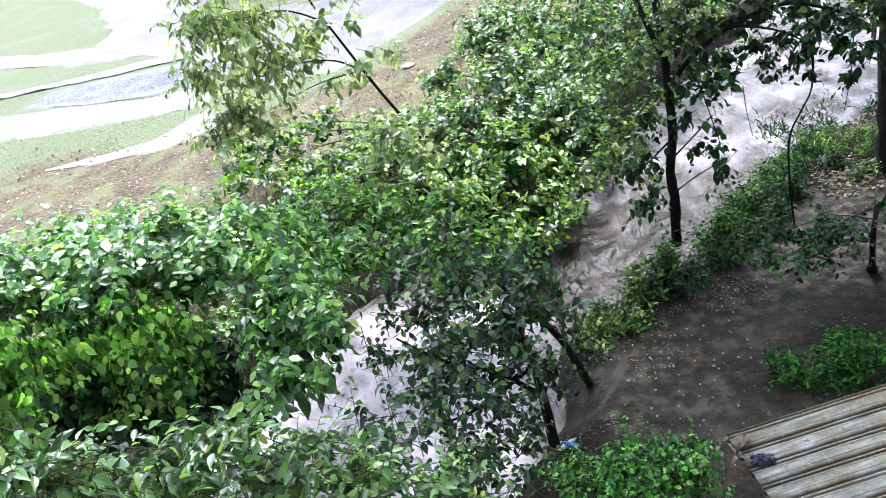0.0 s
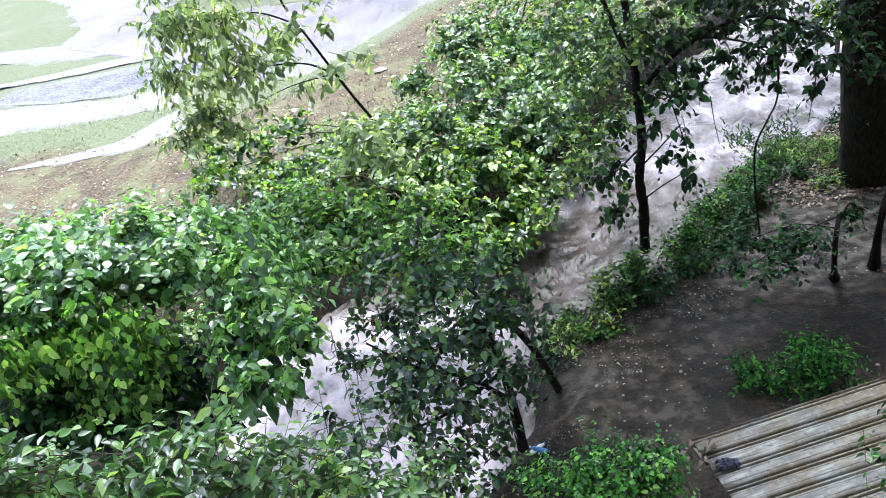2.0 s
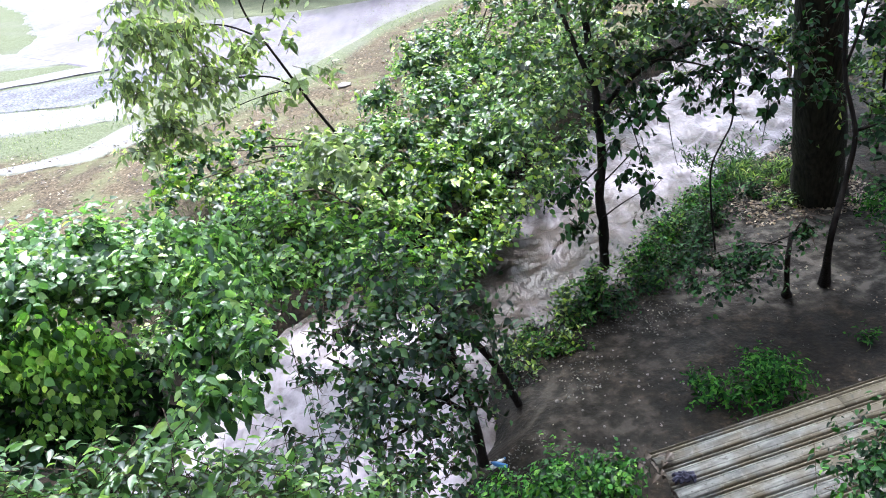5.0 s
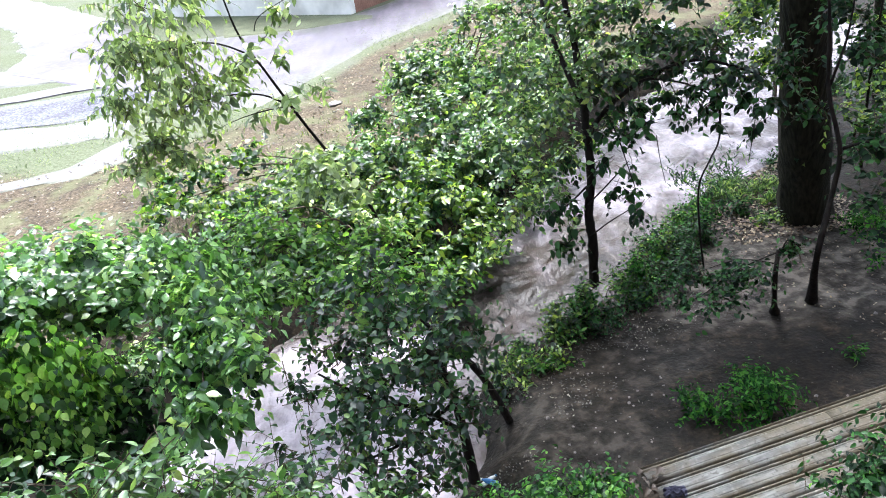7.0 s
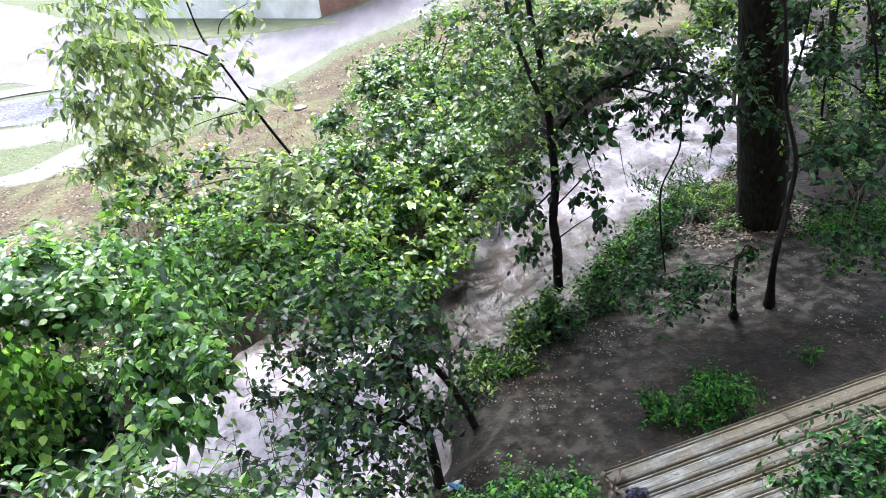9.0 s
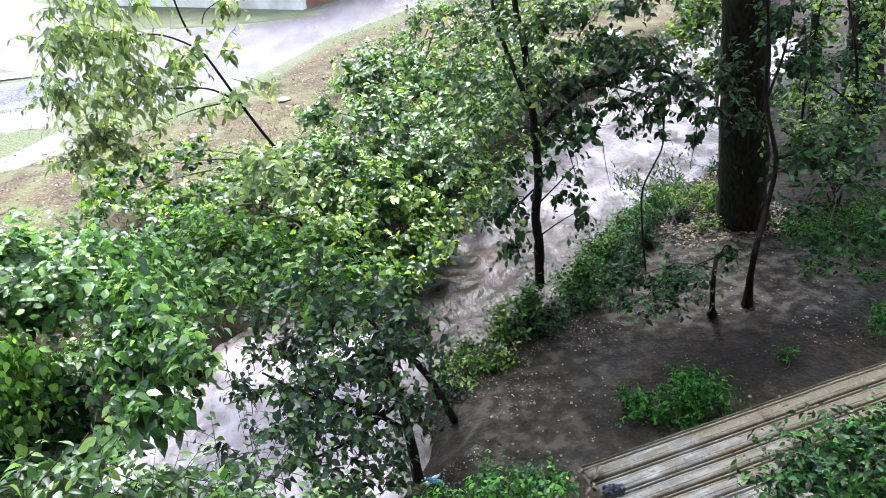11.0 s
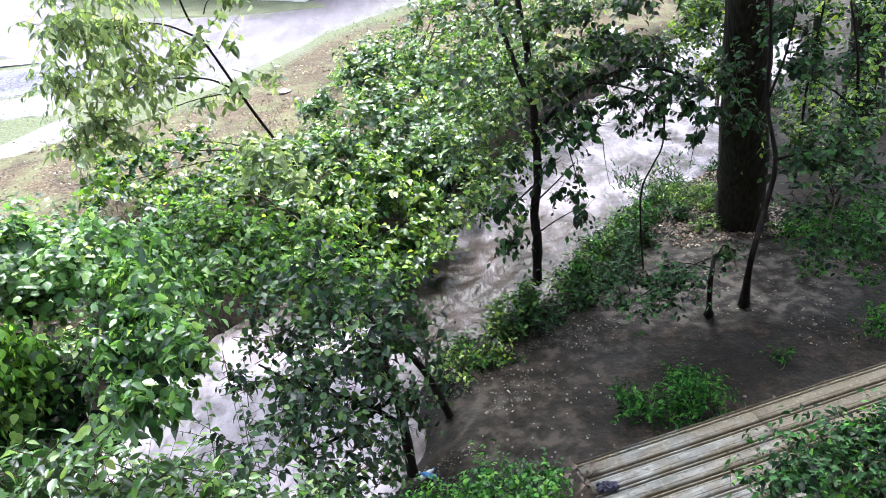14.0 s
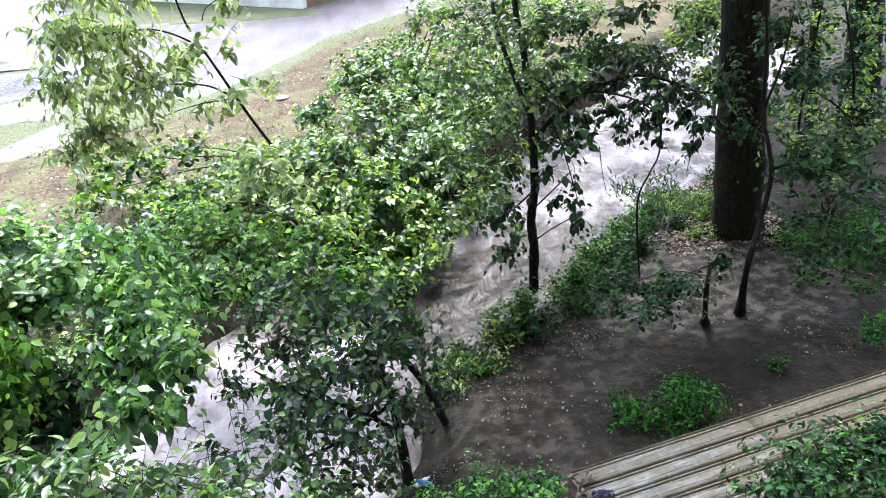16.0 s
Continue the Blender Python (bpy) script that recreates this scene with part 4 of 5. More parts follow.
foliage("lower_crown", [(-1.51, 8.22, 2.05, 0.3, 0.3, 0.3, 18), (-1.69, 8.08, 1.79, 0.26, 0.26, 0.2, 10), (-1.3, 7.85, 2.12, 0.28, 0.28, 0.25, 16), (-1.18, 7.85, 1.79, 0.25, 0.25, 0.19, 14), (-0.94, 8.07, 1.22, 0.33, 0.33, 0.23, 18)], M_DROOP, root, 32, thick=1.3, size=0.16, leaves=8, length=0.35, width=0.5, droop=0.7)

# dark tree on the near bank, in front of the water
base = (-0.15, 5.03, 0)
root = empty("bank_tree", base, "dark small tree leaning over the brown water", "tree")
limb("trunk", [base, (-0.18, 4.99, 0.6), (-0.25, 5.04, 1.13), (-0.43, 5.24, 1.42)], 0.055, 0.02, M_BARK_WET, root, "", 8)
limb("trunk", [(0.3, 5.97, -0.3), (0.07, 5.65, 0.6), (-0.14, 5.58, 1.01), (-0.44, 5.76, 1.3)], 0.044, 0.018, M_BARK_WET, root, "", 8)
limb("branch", [(-0.18, 4.99, 0.6), (-0.5, 4.82, 1.05), (-0.87, 4.72, 1.31), (-1.23, 4.81, 1.53)], 0.025, 0.008, M_BARK_WET, root, "", 6)
limb("branch", [(-0.23, 5, 0.92), (-0.65, 4.5, 1), (-1.02, 4.23, 1.09)], 0.02, 0.006, M_BARK_WET, root, "", 6)
foliage("crown", [(-0.79, 5.85, 1.67, 0.46, 0.46, 0.2, 26), (-0.4, 5.49, 1.59, 0.39, 0.39, 0.22, 26), (-0.09, 5.34, 1.33, 0.29, 0.29, 0.24, 20), (-1.07, 5.07, 1.63, 0.16, 0.16, 0.32, 13), (-0.9, 4.66, 1.37, 0.27, 0.27, 0.27, 17), (-0.6, 4.96, 1.37, 0.28, 0.28, 0.23, 12),
                  (-0.3, 4.91, 1.26, 0.23, 0.23, 0.28, 18), (-0.09, 4.92, 0.94, 0.17, 0.17, 0.33, 12), (-0.54, 4.45, 1.05, 0.27, 0.27, 0.22, 14), (-0.91, 4.17, 1.26, 0.26, 0.26, 0.21, 14), (-1.18, 3.88, 1.31, 0.29, 0.29, 0.14, 14), (-0.69, 4.02, 1.05, 0.3, 0.3, 0.15, 14),
                  (-1.31, 5.11, 1.79, 0.14, 0.14, 0.14, 3), (-1.34, 4.67, 1.52, 0.16, 0.16, 0.16, 3), (-0.76, 4.91, 1.49, 0.27, 0.27, 0.27, 15), (-0.65, 4.59, 1.23, 0.27, 0.27, 0.22, 13), (-1.01, 4.5, 1.36, 0.2, 0.2, 0.2, 8), (-1.34, 4.08, 1.45, 0.21, 0.21, 0.15, 5), (-0.32, 5.26, 1.41, 0.29, 0.29, 0.24, 14), (-1.21, 5.37, 1.78, 0.19, 0.19, 0.19, 6), (-0.3, 4.28, 0.84, 0.18, 0.18, 0.16, 6), (0.2, 5.37, 1.21, 0.15, 0.15, 0.12, 3)], M_TREE, root, 33, fine=True, gaps=0.3, grain=17.0, thick=2.0, size=0.102, leaves=7, length=0.42, width=0.64, droop=0.65, spread=1.5, twig=0.004)
foliage("outer_sprays", [(-0.58, 3.87, 1.2, 0.18, 0.18, 0.12, 7), (-0.38, 3.68, 1.13, 0.16, 0.16, 0.1, 6), (-0.66, 3.56, 1.2, 0.17, 0.17, 0.08, 7), (-0.82, 3.94, 1.17, 0.16, 0.16, 0.12, 6), (-0.27, 4.09, 1.1, 0.13, 0.13, 0.13, 4), (-1.16, 5.31, 1.81, 0.16, 0.16, 0.14, 4), (-1.27, 5.04, 1.62, 0.16, 0.16, 0.16, 5), (-1.38, 4.69, 1.52, 0.18, 0.18, 0.13, 5), (-1.11, 4.73, 1.47, 0.16, 0.16, 0.13, 5), (-0.98, 5.08, 1.58, 0.14, 0.14, 0.19, 5), (-0.9, 4.4, 1.33, 0.17, 0.17, 0.13, 6), (-1.16, 4.28, 1.42, 0.17, 0.17, 0.11, 5), (-0.59, 4.4, 1.11, 0.18, 0.18, 0.13, 6)], M_TREE, root, 130, fine=True, thick=1.3, size=0.085, leaves=8, length=0.4, width=0.6, droop=0.6, twig=0.004)
# Darkened leaves behind the crown, with shade put into their colour.
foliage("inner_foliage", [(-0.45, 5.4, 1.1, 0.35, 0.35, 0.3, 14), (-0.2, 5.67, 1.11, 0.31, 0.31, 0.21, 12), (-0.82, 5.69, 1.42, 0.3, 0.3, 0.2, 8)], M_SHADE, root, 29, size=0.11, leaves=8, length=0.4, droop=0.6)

# leafy stems close to the camera
shrub("foreground_shrub", "leafy green stems rising close below the viewpoint", "shrub", (-2.2, 3.4), [
    (-2.31, 2.43, 2.93, 0.15, 0.15, 0.12, 9), (-2.33, 2.27, 2.97, 0.11, 0.11, 0.11, 7), (-1.99, 2.77, 2.49, 0.27, 0.27, 0.08, 16), (-1.85, 2.96, 2.41, 0.16, 0.16, 0.07, 8), (-1.74, 3.11, 2.35, 0.1, 0.1, 0.06, 4), (-2.18, 2.35, 2.72, 0.35, 0.35, 0.06, 16), (-1.88, 2.62, 2.4, 0.34, 0.34, 0.09, 16)],
    M_LUSH, 41, fine=True, singles=290, thick=1.8, stem=0.014, stem_mat=M_STALK, size=0.118, leaves=10, length=0.46, width=0.42, droop=0.3, curl=0.2, face=0.4, twig=0.004)
shrub("foreground_shrub", "dark leafy shrub close below the viewpoint", "shrub", (-0.9, 3.8), [
    (-1.66, 3.04, 2.05, 0.37, 0.37, 0.17, 30), (-1.27, 3.29, 1.67, 0.39, 0.39, 0.16, 30), (-0.8, 3.44, 1.39, 0.3, 0.3, 0.15, 20), (-1.51, 3.39, 1.89, 0.18, 0.18, 0.11, 6)],
    M_LUSH, 42, fine=True, singles=290, thick=2.0, stem=0.014, stem_mat=M_STALK, size=0.108, leaves=9, length=0.42, width=0.48, droop=0.4, twig=0.004)

# slender tree with branches arching over the water
base = (1.59, 8.06, 0)
root = empty("slender_tree", base, "slender dark tree with arching leafy branches", "tree")
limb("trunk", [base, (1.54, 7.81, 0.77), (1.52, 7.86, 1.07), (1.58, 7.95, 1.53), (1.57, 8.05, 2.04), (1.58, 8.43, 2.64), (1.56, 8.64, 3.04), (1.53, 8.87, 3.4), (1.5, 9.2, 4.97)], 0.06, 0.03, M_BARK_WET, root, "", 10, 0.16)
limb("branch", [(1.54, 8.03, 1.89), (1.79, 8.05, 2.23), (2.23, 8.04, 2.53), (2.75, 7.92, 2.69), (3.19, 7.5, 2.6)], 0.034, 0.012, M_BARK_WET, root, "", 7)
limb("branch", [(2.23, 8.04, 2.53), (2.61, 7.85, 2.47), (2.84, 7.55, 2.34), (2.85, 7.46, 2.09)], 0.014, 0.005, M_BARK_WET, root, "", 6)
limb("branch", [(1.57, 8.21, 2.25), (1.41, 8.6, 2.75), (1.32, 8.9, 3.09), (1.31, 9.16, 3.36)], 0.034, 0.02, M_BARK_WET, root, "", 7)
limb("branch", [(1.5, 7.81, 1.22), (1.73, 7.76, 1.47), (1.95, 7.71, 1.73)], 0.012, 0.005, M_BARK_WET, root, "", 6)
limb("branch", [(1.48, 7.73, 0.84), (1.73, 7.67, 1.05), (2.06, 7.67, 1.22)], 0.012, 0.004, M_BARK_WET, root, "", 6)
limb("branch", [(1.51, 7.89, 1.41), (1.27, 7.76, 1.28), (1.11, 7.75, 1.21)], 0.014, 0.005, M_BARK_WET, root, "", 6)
foliage("crown", [(1.45, 8.69, 3.17, 0.4, 0.4, 0.24, 16), (1.11, 9.12, 3.01, 0.42, 0.42, 0.28, 16), (1.27, 8.59, 2.64, 0.4, 0.4, 0.27, 18), (0.95, 8.7, 2.52, 0.31, 0.31, 0.31, 14), (0.81, 8.32, 2.25, 0.3, 0.3, 0.3, 14), (1.17, 8.16, 2.22, 0.29, 0.29, 0.29, 16), (1.29, 8.02, 1.88, 0.23, 0.23, 0.29, 10), (1.01, 7.9, 1.76, 0.26, 0.26, 0.29, 10), (1.22, 7.94, 1.4, 0.23, 0.23, 0.26, 8), (1.69, 8.53, 2.67, 0.27, 0.27, 0.34, 12),
                  (1.71, 8.43, 3.13, 0.26, 0.26, 0.26, 10), (2, 8.33, 2.99, 0.33, 0.33, 0.18, 8), (2.28, 8.22, 2.82, 0.33, 0.33, 0.14, 8), (0.82, 9.18, 2.69, 0.28, 0.28, 0.28, 8), (1.35, 7.85, 1.02, 0.2, 0.2, 0.23, 5), (1.01, 7.85, 0.92, 0.17, 0.17, 0.2, 4), (0.7, 7.9, 1.3, 0.3, 0.3, 0.4, 12), (0.45, 7.85, 0.9, 0.25, 0.25, 0.3, 6),
                  (1.54, 8, 2.57, 0.25, 0.25, 0.25, 10), (1.76, 8.13, 2.82, 0.29, 0.29, 0.22, 10), (1.3, 8.11, 2.44, 0.29, 0.29, 0.29, 12), (1.41, 7.92, 2.1, 0.18, 0.18, 0.26, 8), (0.91, 8.02, 2.03, 0.29, 0.29, 0.26, 10), (0.71, 8.13, 1.71, 0.26, 0.26, 0.33, 9), (0.82, 8.02, 1.24, 0.23, 0.23, 0.3, 7), (0.73, 9.36, 3.01, 0.36, 0.36, 0.36, 10), (1.98, 8.49, 3.24, 0.4, 0.4, 0.2, 10)],
        M_PALE, root, 34, fine=True, gaps=0.46, grain=13.0, thick=2.0, size=0.108, spread=1.1, leaves=8, length=0.42, width=0.6, droop=0.6, twig=0.004)
foliage("arching_sprays", [(1.94, 8.12, 2.55, 0.26, 0.26, 0.18, 9), (2.24, 8.05, 2.59, 0.27, 0.27, 0.17, 9), (2.53, 7.99, 2.66, 0.27, 0.27, 0.14, 9), (2.8, 7.9, 2.68, 0.27, 0.27, 0.13, 9), (3.03, 7.7, 2.66, 0.27, 0.27, 0.12, 9), (3.22, 7.49, 2.6, 0.22, 0.22, 0.14, 7), (3.33, 7.36, 2.36, 0.16, 0.16, 0.16, 4), (2.92, 7.7, 2.53, 0.26, 0.26, 0.12, 7), (1.75, 8.2, 2.5, 0.25, 0.25, 0.3, 10), (2.55, 8.27, 2.9, 0.4, 0.4, 0.13, 8), (2.87, 8.03, 2.85, 0.33, 0.33, 0.13, 8), (1.88, 8.53, 3.32, 0.33, 0.33, 0.2, 8), (2.23, 8.43, 3.23, 0.3, 0.3, 0.19, 8), (2.59, 8.34, 3.32, 0.33, 0.33, 0.17, 8), (2.89, 8.15, 3.41, 0.3, 0.3, 0.16, 6), (1.32, 9.03, 3.27, 0.35, 0.35, 0.21, 7), (2.48, 8.41, 3.02, 0.34, 0.34, 0.13, 7), (2.81, 8.49, 2.84, 0.41, 0.41, 0.14, 10), (3.15, 8.35, 2.74, 0.28, 0.28, 0.12, 8), (2.55, 8.7, 2.91, 0.31, 0.31, 0.14, 7)],
        M_TREE, root, 35, fine=True, thick=1.7, size=0.115, spread=1.1, leaves=7, length=0.38, width=0.62, droop=0.7, twig=0.005, sag=0.5)
# Backlit silhouette is put into the colour of these hanging leaves.
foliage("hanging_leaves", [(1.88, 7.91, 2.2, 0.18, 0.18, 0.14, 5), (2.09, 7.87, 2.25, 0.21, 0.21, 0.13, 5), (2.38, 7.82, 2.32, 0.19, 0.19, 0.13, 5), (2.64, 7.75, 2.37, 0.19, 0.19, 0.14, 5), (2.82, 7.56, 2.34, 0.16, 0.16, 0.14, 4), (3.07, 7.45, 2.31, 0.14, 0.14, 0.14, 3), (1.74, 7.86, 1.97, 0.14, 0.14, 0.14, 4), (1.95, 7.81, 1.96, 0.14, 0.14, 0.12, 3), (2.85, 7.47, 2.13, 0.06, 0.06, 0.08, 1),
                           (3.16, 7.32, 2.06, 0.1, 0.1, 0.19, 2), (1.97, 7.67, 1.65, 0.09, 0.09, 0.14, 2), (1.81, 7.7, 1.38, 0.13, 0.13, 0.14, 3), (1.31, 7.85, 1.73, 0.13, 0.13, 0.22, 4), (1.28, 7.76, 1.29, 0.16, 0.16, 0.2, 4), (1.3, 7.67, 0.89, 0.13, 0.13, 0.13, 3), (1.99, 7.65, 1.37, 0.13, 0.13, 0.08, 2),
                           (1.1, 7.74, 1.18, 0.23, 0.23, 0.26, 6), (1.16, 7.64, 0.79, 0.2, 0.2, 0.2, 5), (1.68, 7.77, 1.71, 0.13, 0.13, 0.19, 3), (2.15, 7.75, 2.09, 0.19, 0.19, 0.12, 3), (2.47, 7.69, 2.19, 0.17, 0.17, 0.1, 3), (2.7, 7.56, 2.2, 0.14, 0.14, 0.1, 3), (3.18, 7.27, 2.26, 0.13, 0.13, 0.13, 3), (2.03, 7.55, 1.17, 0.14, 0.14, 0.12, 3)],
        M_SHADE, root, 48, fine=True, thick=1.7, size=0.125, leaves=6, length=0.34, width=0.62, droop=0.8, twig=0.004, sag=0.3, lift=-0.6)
limb("twig", [(1.79, 8.05, 2.21), (1.88, 7.87, 1.95), (1.94, 7.69, 1.67), (1.99, 7.57, 1.44)], 0.009, 0.004, M_BARK_WET, root, "", 5)
limb("twig", [(2.26, 7.73, 1.98), (2.27, 7.63, 1.75), (2.3, 7.51, 1.5)], 0.006, 0.003, M_BARK_WET, root, "", 5)
limb("twig", [(3.22, 7.5, 2.45), (3.16, 7.35, 2.1), (3.08, 7.25, 1.75)], 0.006, 0.003, M_BARK_WET, root, "", 5)
foliage("upper_crown", [(1.4, 8.2, 7.8, 2.0, 2.0, 1.4, 50), (2.6, 8.6, 6.2, 1.6, 1.4, 0.8, 26)], M_DARK, root, 36, size=0.2, leaves=8, length=0.6)

# great trees on the mud flat
def great_tree(name, label, base, mid, r, seed, crown, ivy):
    z0 = gz(base[0], base[1]) - 0.1
    b, m = Vector((base[0], base[1], z0)), Vector(mid)
    top = b + (m - b) * (9.0 / (m.z - b.z))
    root = empty(name, (b.x, b.y, z0 + 0.1), label, "tree")
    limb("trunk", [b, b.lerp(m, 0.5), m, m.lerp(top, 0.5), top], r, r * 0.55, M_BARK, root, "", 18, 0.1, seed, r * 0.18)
    rnd = random.Random(seed)
    for i in range(5):
        a = i * 1.26 + rnd.uniform(-0.3, 0.3)
        s = b.lerp(top, 0.66 + 0.07 * i)
        e = s + Vector((math.cos(a) * 2.6, math.sin(a) * 2.6, 2.2))
        limb("limb", [s, s.lerp(e, 0.5) + Vector((0, 0, 0.4)), e], r * 0.4, r * 0.1, M_BARK, root, "", 8)
    # Crown is out of view; lowered, spread and thickened to shade the mud.
    rim = [(0.3 + 0.7 * ((k * 0.618) % 1.0) ** 0.5, k * 2.4) for k in range(crown[2])]
    foliage("crown", [(top.x + 0.8 + crown[0] * f * math.cos(a), top.y + crown[3] + crown[0] * f * math.sin(a), 7.0 + 2.2 * (1 - f) + 0.3 * (i % 3), crown[1], crown[1], 1.1, 46) for i, (f, a) in enumerate(rim)],
            M_DARK, root, seed + 1, thick=1.7, size=0.36, leaves=9, length=0.8, low=-1.0)
    if ivy:
        foliage("ivy", [(*b.lerp(m, f), r * 1.5, r * 1.5, 0.5, k) for f, k in ivy], M_DARK, root, seed + 2, thick=1.3, size=0.14, leaves=5, length=0.25, droop=0.9)
    return root


great_tree("great_tree", "massive ivy-hung tree trunk with dark furrowed bark", (4.73, 9.18, 0)[:2], (4.01, 8.26, 3.09), 0.33, 51, (5.8, 1.7, 36, -1.8), [(0.35, 6), (0.75, 16), (0.95, 24), (1.2, 22)])
great_tree("great_tree", "thick dark tree trunk standing farther along the stream", (8.74, 12.93, 0)[:2], (8.58, 13.15, 1.99), 0.36, 54, (4.6, 1.8, 14, 0), [(0.8, 10)])

# young tree bending at the edge of the puddles
base = (3.85, 7.13, 0)
root = empty("young_tree", base, "thin young tree curving upward from puddled mud", "tree")
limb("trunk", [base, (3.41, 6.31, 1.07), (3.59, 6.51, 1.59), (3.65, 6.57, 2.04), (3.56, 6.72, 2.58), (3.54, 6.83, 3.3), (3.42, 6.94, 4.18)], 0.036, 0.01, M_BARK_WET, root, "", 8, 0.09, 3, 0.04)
limb("branch", [(3.63, 6.58, 2.04), (3.94, 6.55, 2.09), (4.32, 6.39, 1.99)], 0.02, 0.006, M_BARK_WET, root, "", 6)
limb("branch", [(3.57, 6.73, 2.63), (3.71, 6.79, 3.04), (3.78, 6.86, 3.48)], 0.016, 0.006, M_BARK_WET, root, "", 6)
# Crown leaves use the darkened leaf, their shade held in colour.
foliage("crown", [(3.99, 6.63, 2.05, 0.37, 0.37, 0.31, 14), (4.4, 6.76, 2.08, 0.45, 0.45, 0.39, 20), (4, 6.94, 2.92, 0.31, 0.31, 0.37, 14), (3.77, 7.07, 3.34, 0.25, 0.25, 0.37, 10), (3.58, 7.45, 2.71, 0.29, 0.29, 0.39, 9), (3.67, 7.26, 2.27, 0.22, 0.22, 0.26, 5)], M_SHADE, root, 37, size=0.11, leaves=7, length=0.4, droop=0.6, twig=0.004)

base = (3.38, 7.01, 0)
root = empty("stump_sapling", base, "short broken sapling with a few leaves on mud", "sapling")
limb("trunk", [base, (3, 6.27, 0.88), (3.07, 6.4, 1.14)], 0.032, 0.02, M_BARK_WET, root, "", 8, 0.06, 5, 0.03)
limb("branch", [(3.06, 6.36, 1.08), (3.16, 6.41, 1.24), (3.25, 6.33, 1.18)], 0.01, 0.004, M_BARK_WET, root, "", 6)
limb("branch", [(3.04, 6.34, 1.03), (2.72, 6.49, 1.04), (2.34, 6.56, 0.91)], 0.007, 0.003, M_BARK_WET, root, "", 6)
limb("branch", [(3.06, 6.39, 1.13), (2.65, 6.37, 0.99), (2.25, 6.27, 0.79)], 0.007, 0.003, M_BARK_WET, root, "", 6)
# Leaf silhouettes against the mud are painted dark.
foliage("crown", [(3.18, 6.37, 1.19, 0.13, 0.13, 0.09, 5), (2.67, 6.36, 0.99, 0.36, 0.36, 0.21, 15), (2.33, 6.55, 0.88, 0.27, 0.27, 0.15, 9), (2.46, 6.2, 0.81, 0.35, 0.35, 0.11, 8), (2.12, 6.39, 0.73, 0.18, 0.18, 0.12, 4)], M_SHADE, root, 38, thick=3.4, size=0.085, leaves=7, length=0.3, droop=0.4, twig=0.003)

# thin far tree and hanging vine
root = empty("thin_tree", (7.92, 13.15, 0), "thin tree among the far undergrowth", "tree")
limb("trunk", [(7.92, 13.15, 0), (7.39, 12.53, 1.42), (7.41, 12.78, 2.51), (7.32, 13, 3.65)], 0.12, 0.08, M_BARK, root, "", 8)
foliage("crown", [(6.85, 11.25, 2.12, 0.71, 0.71, 0.61, 40), (6.78, 9.97, 1.77, 0.56, 0.56, 0.65, 44), (6.6, 11.93, 1.91, 0.42, 0.42, 0.52, 18), (7.05, 10.61, 2.48, 0.49, 0.49, 0.39, 26)], M_BRIGHT, root, 39, thick=0.8, gaps=0.3, size=0.115, leaves=8, length=0.5)
shrub("undergrowth", "yellow-green undergrowth behind the great trunk", "shrub", (6.6, 11.2), [
    (5.81, 9.59, 1.39, 0.53, 0.53, 0.44, 40), (5.91, 8.57, 1.5, 0.49, 0.49, 0.49, 50), (5.22, 7.94, 1.35, 0.46, 0.46, 0.3, 30), (5.65, 9.81, 1.08, 0.27, 0.27, 0.54, 18)], M_BRIGHT, 43, thick=1.0, gaps=0.4, size=0.1, leaves=8, length=0.4)
shrub("undergrowth", "green shrub on the upper bank of the stream", "shrub", (7.0, 15.2), [
    (5.21, 12.61, 1.96, 0.47, 0.47, 0.63, 50), (5.19, 11.82, 1.49, 0.25, 0.25, 0.4, 18), (5.52, 13.11, 2.31, 0.54, 0.54, 0.43, 26)], M_BRIGHT, 44, size=0.13, leaves=8, length=0.45)
for a_, b_, c_, r_ in (((6.13, 10.39, 0), (5.11, 8.74, 1.95), (5.08, 8.62, 3.13), 0.025), ((6.07, 8.99, 0), (4.71, 7.59, 1.54), (4.32, 7.71, 1.87), 0.016), ((7.34, 10.12, 0), (5.44, 8.26, 1.86), (4.92, 8.48, 2.25), 0.02), ((7.05, 10.89, 0), (5.81, 8.8, 1.94), (5.66, 9.25, 3.25), 0.03)):
    root = empty("leaning_stem", a_, "thin dark leaning stem in the undergrowth", "sapling", "stems in the undergrowth")
    limb("stem", [a_, b_, c_], r_, r_ * 0.4, M_BARK_WET, root, "", 6)
    foliage("foliage", [(*c_, 0.35, 0.35, 0.3, 5), (*b_, 0.3, 0.3, 0.25, 3)], M_BRIGHT, root, int(r_ * 1000), size=0.1, leaves=7, length=0.35, droop=0.5)
root = empty("vine", (2.98, 8.14, 0), "thin dark vine stem hanging to the mud", "vine")
limb("stem", [(2.98, 8.14, 0), (2.72, 7.61, 0.87), (2.74, 7.72, 1.32), (2.88, 7.79, 1.59), (2.98, 7.83, 1.78), (2.98, 7.84, 2.08), (2.95, 8.06, 2.72)], 0.012, 0.009, M_BARK_WET, root, "", 6)

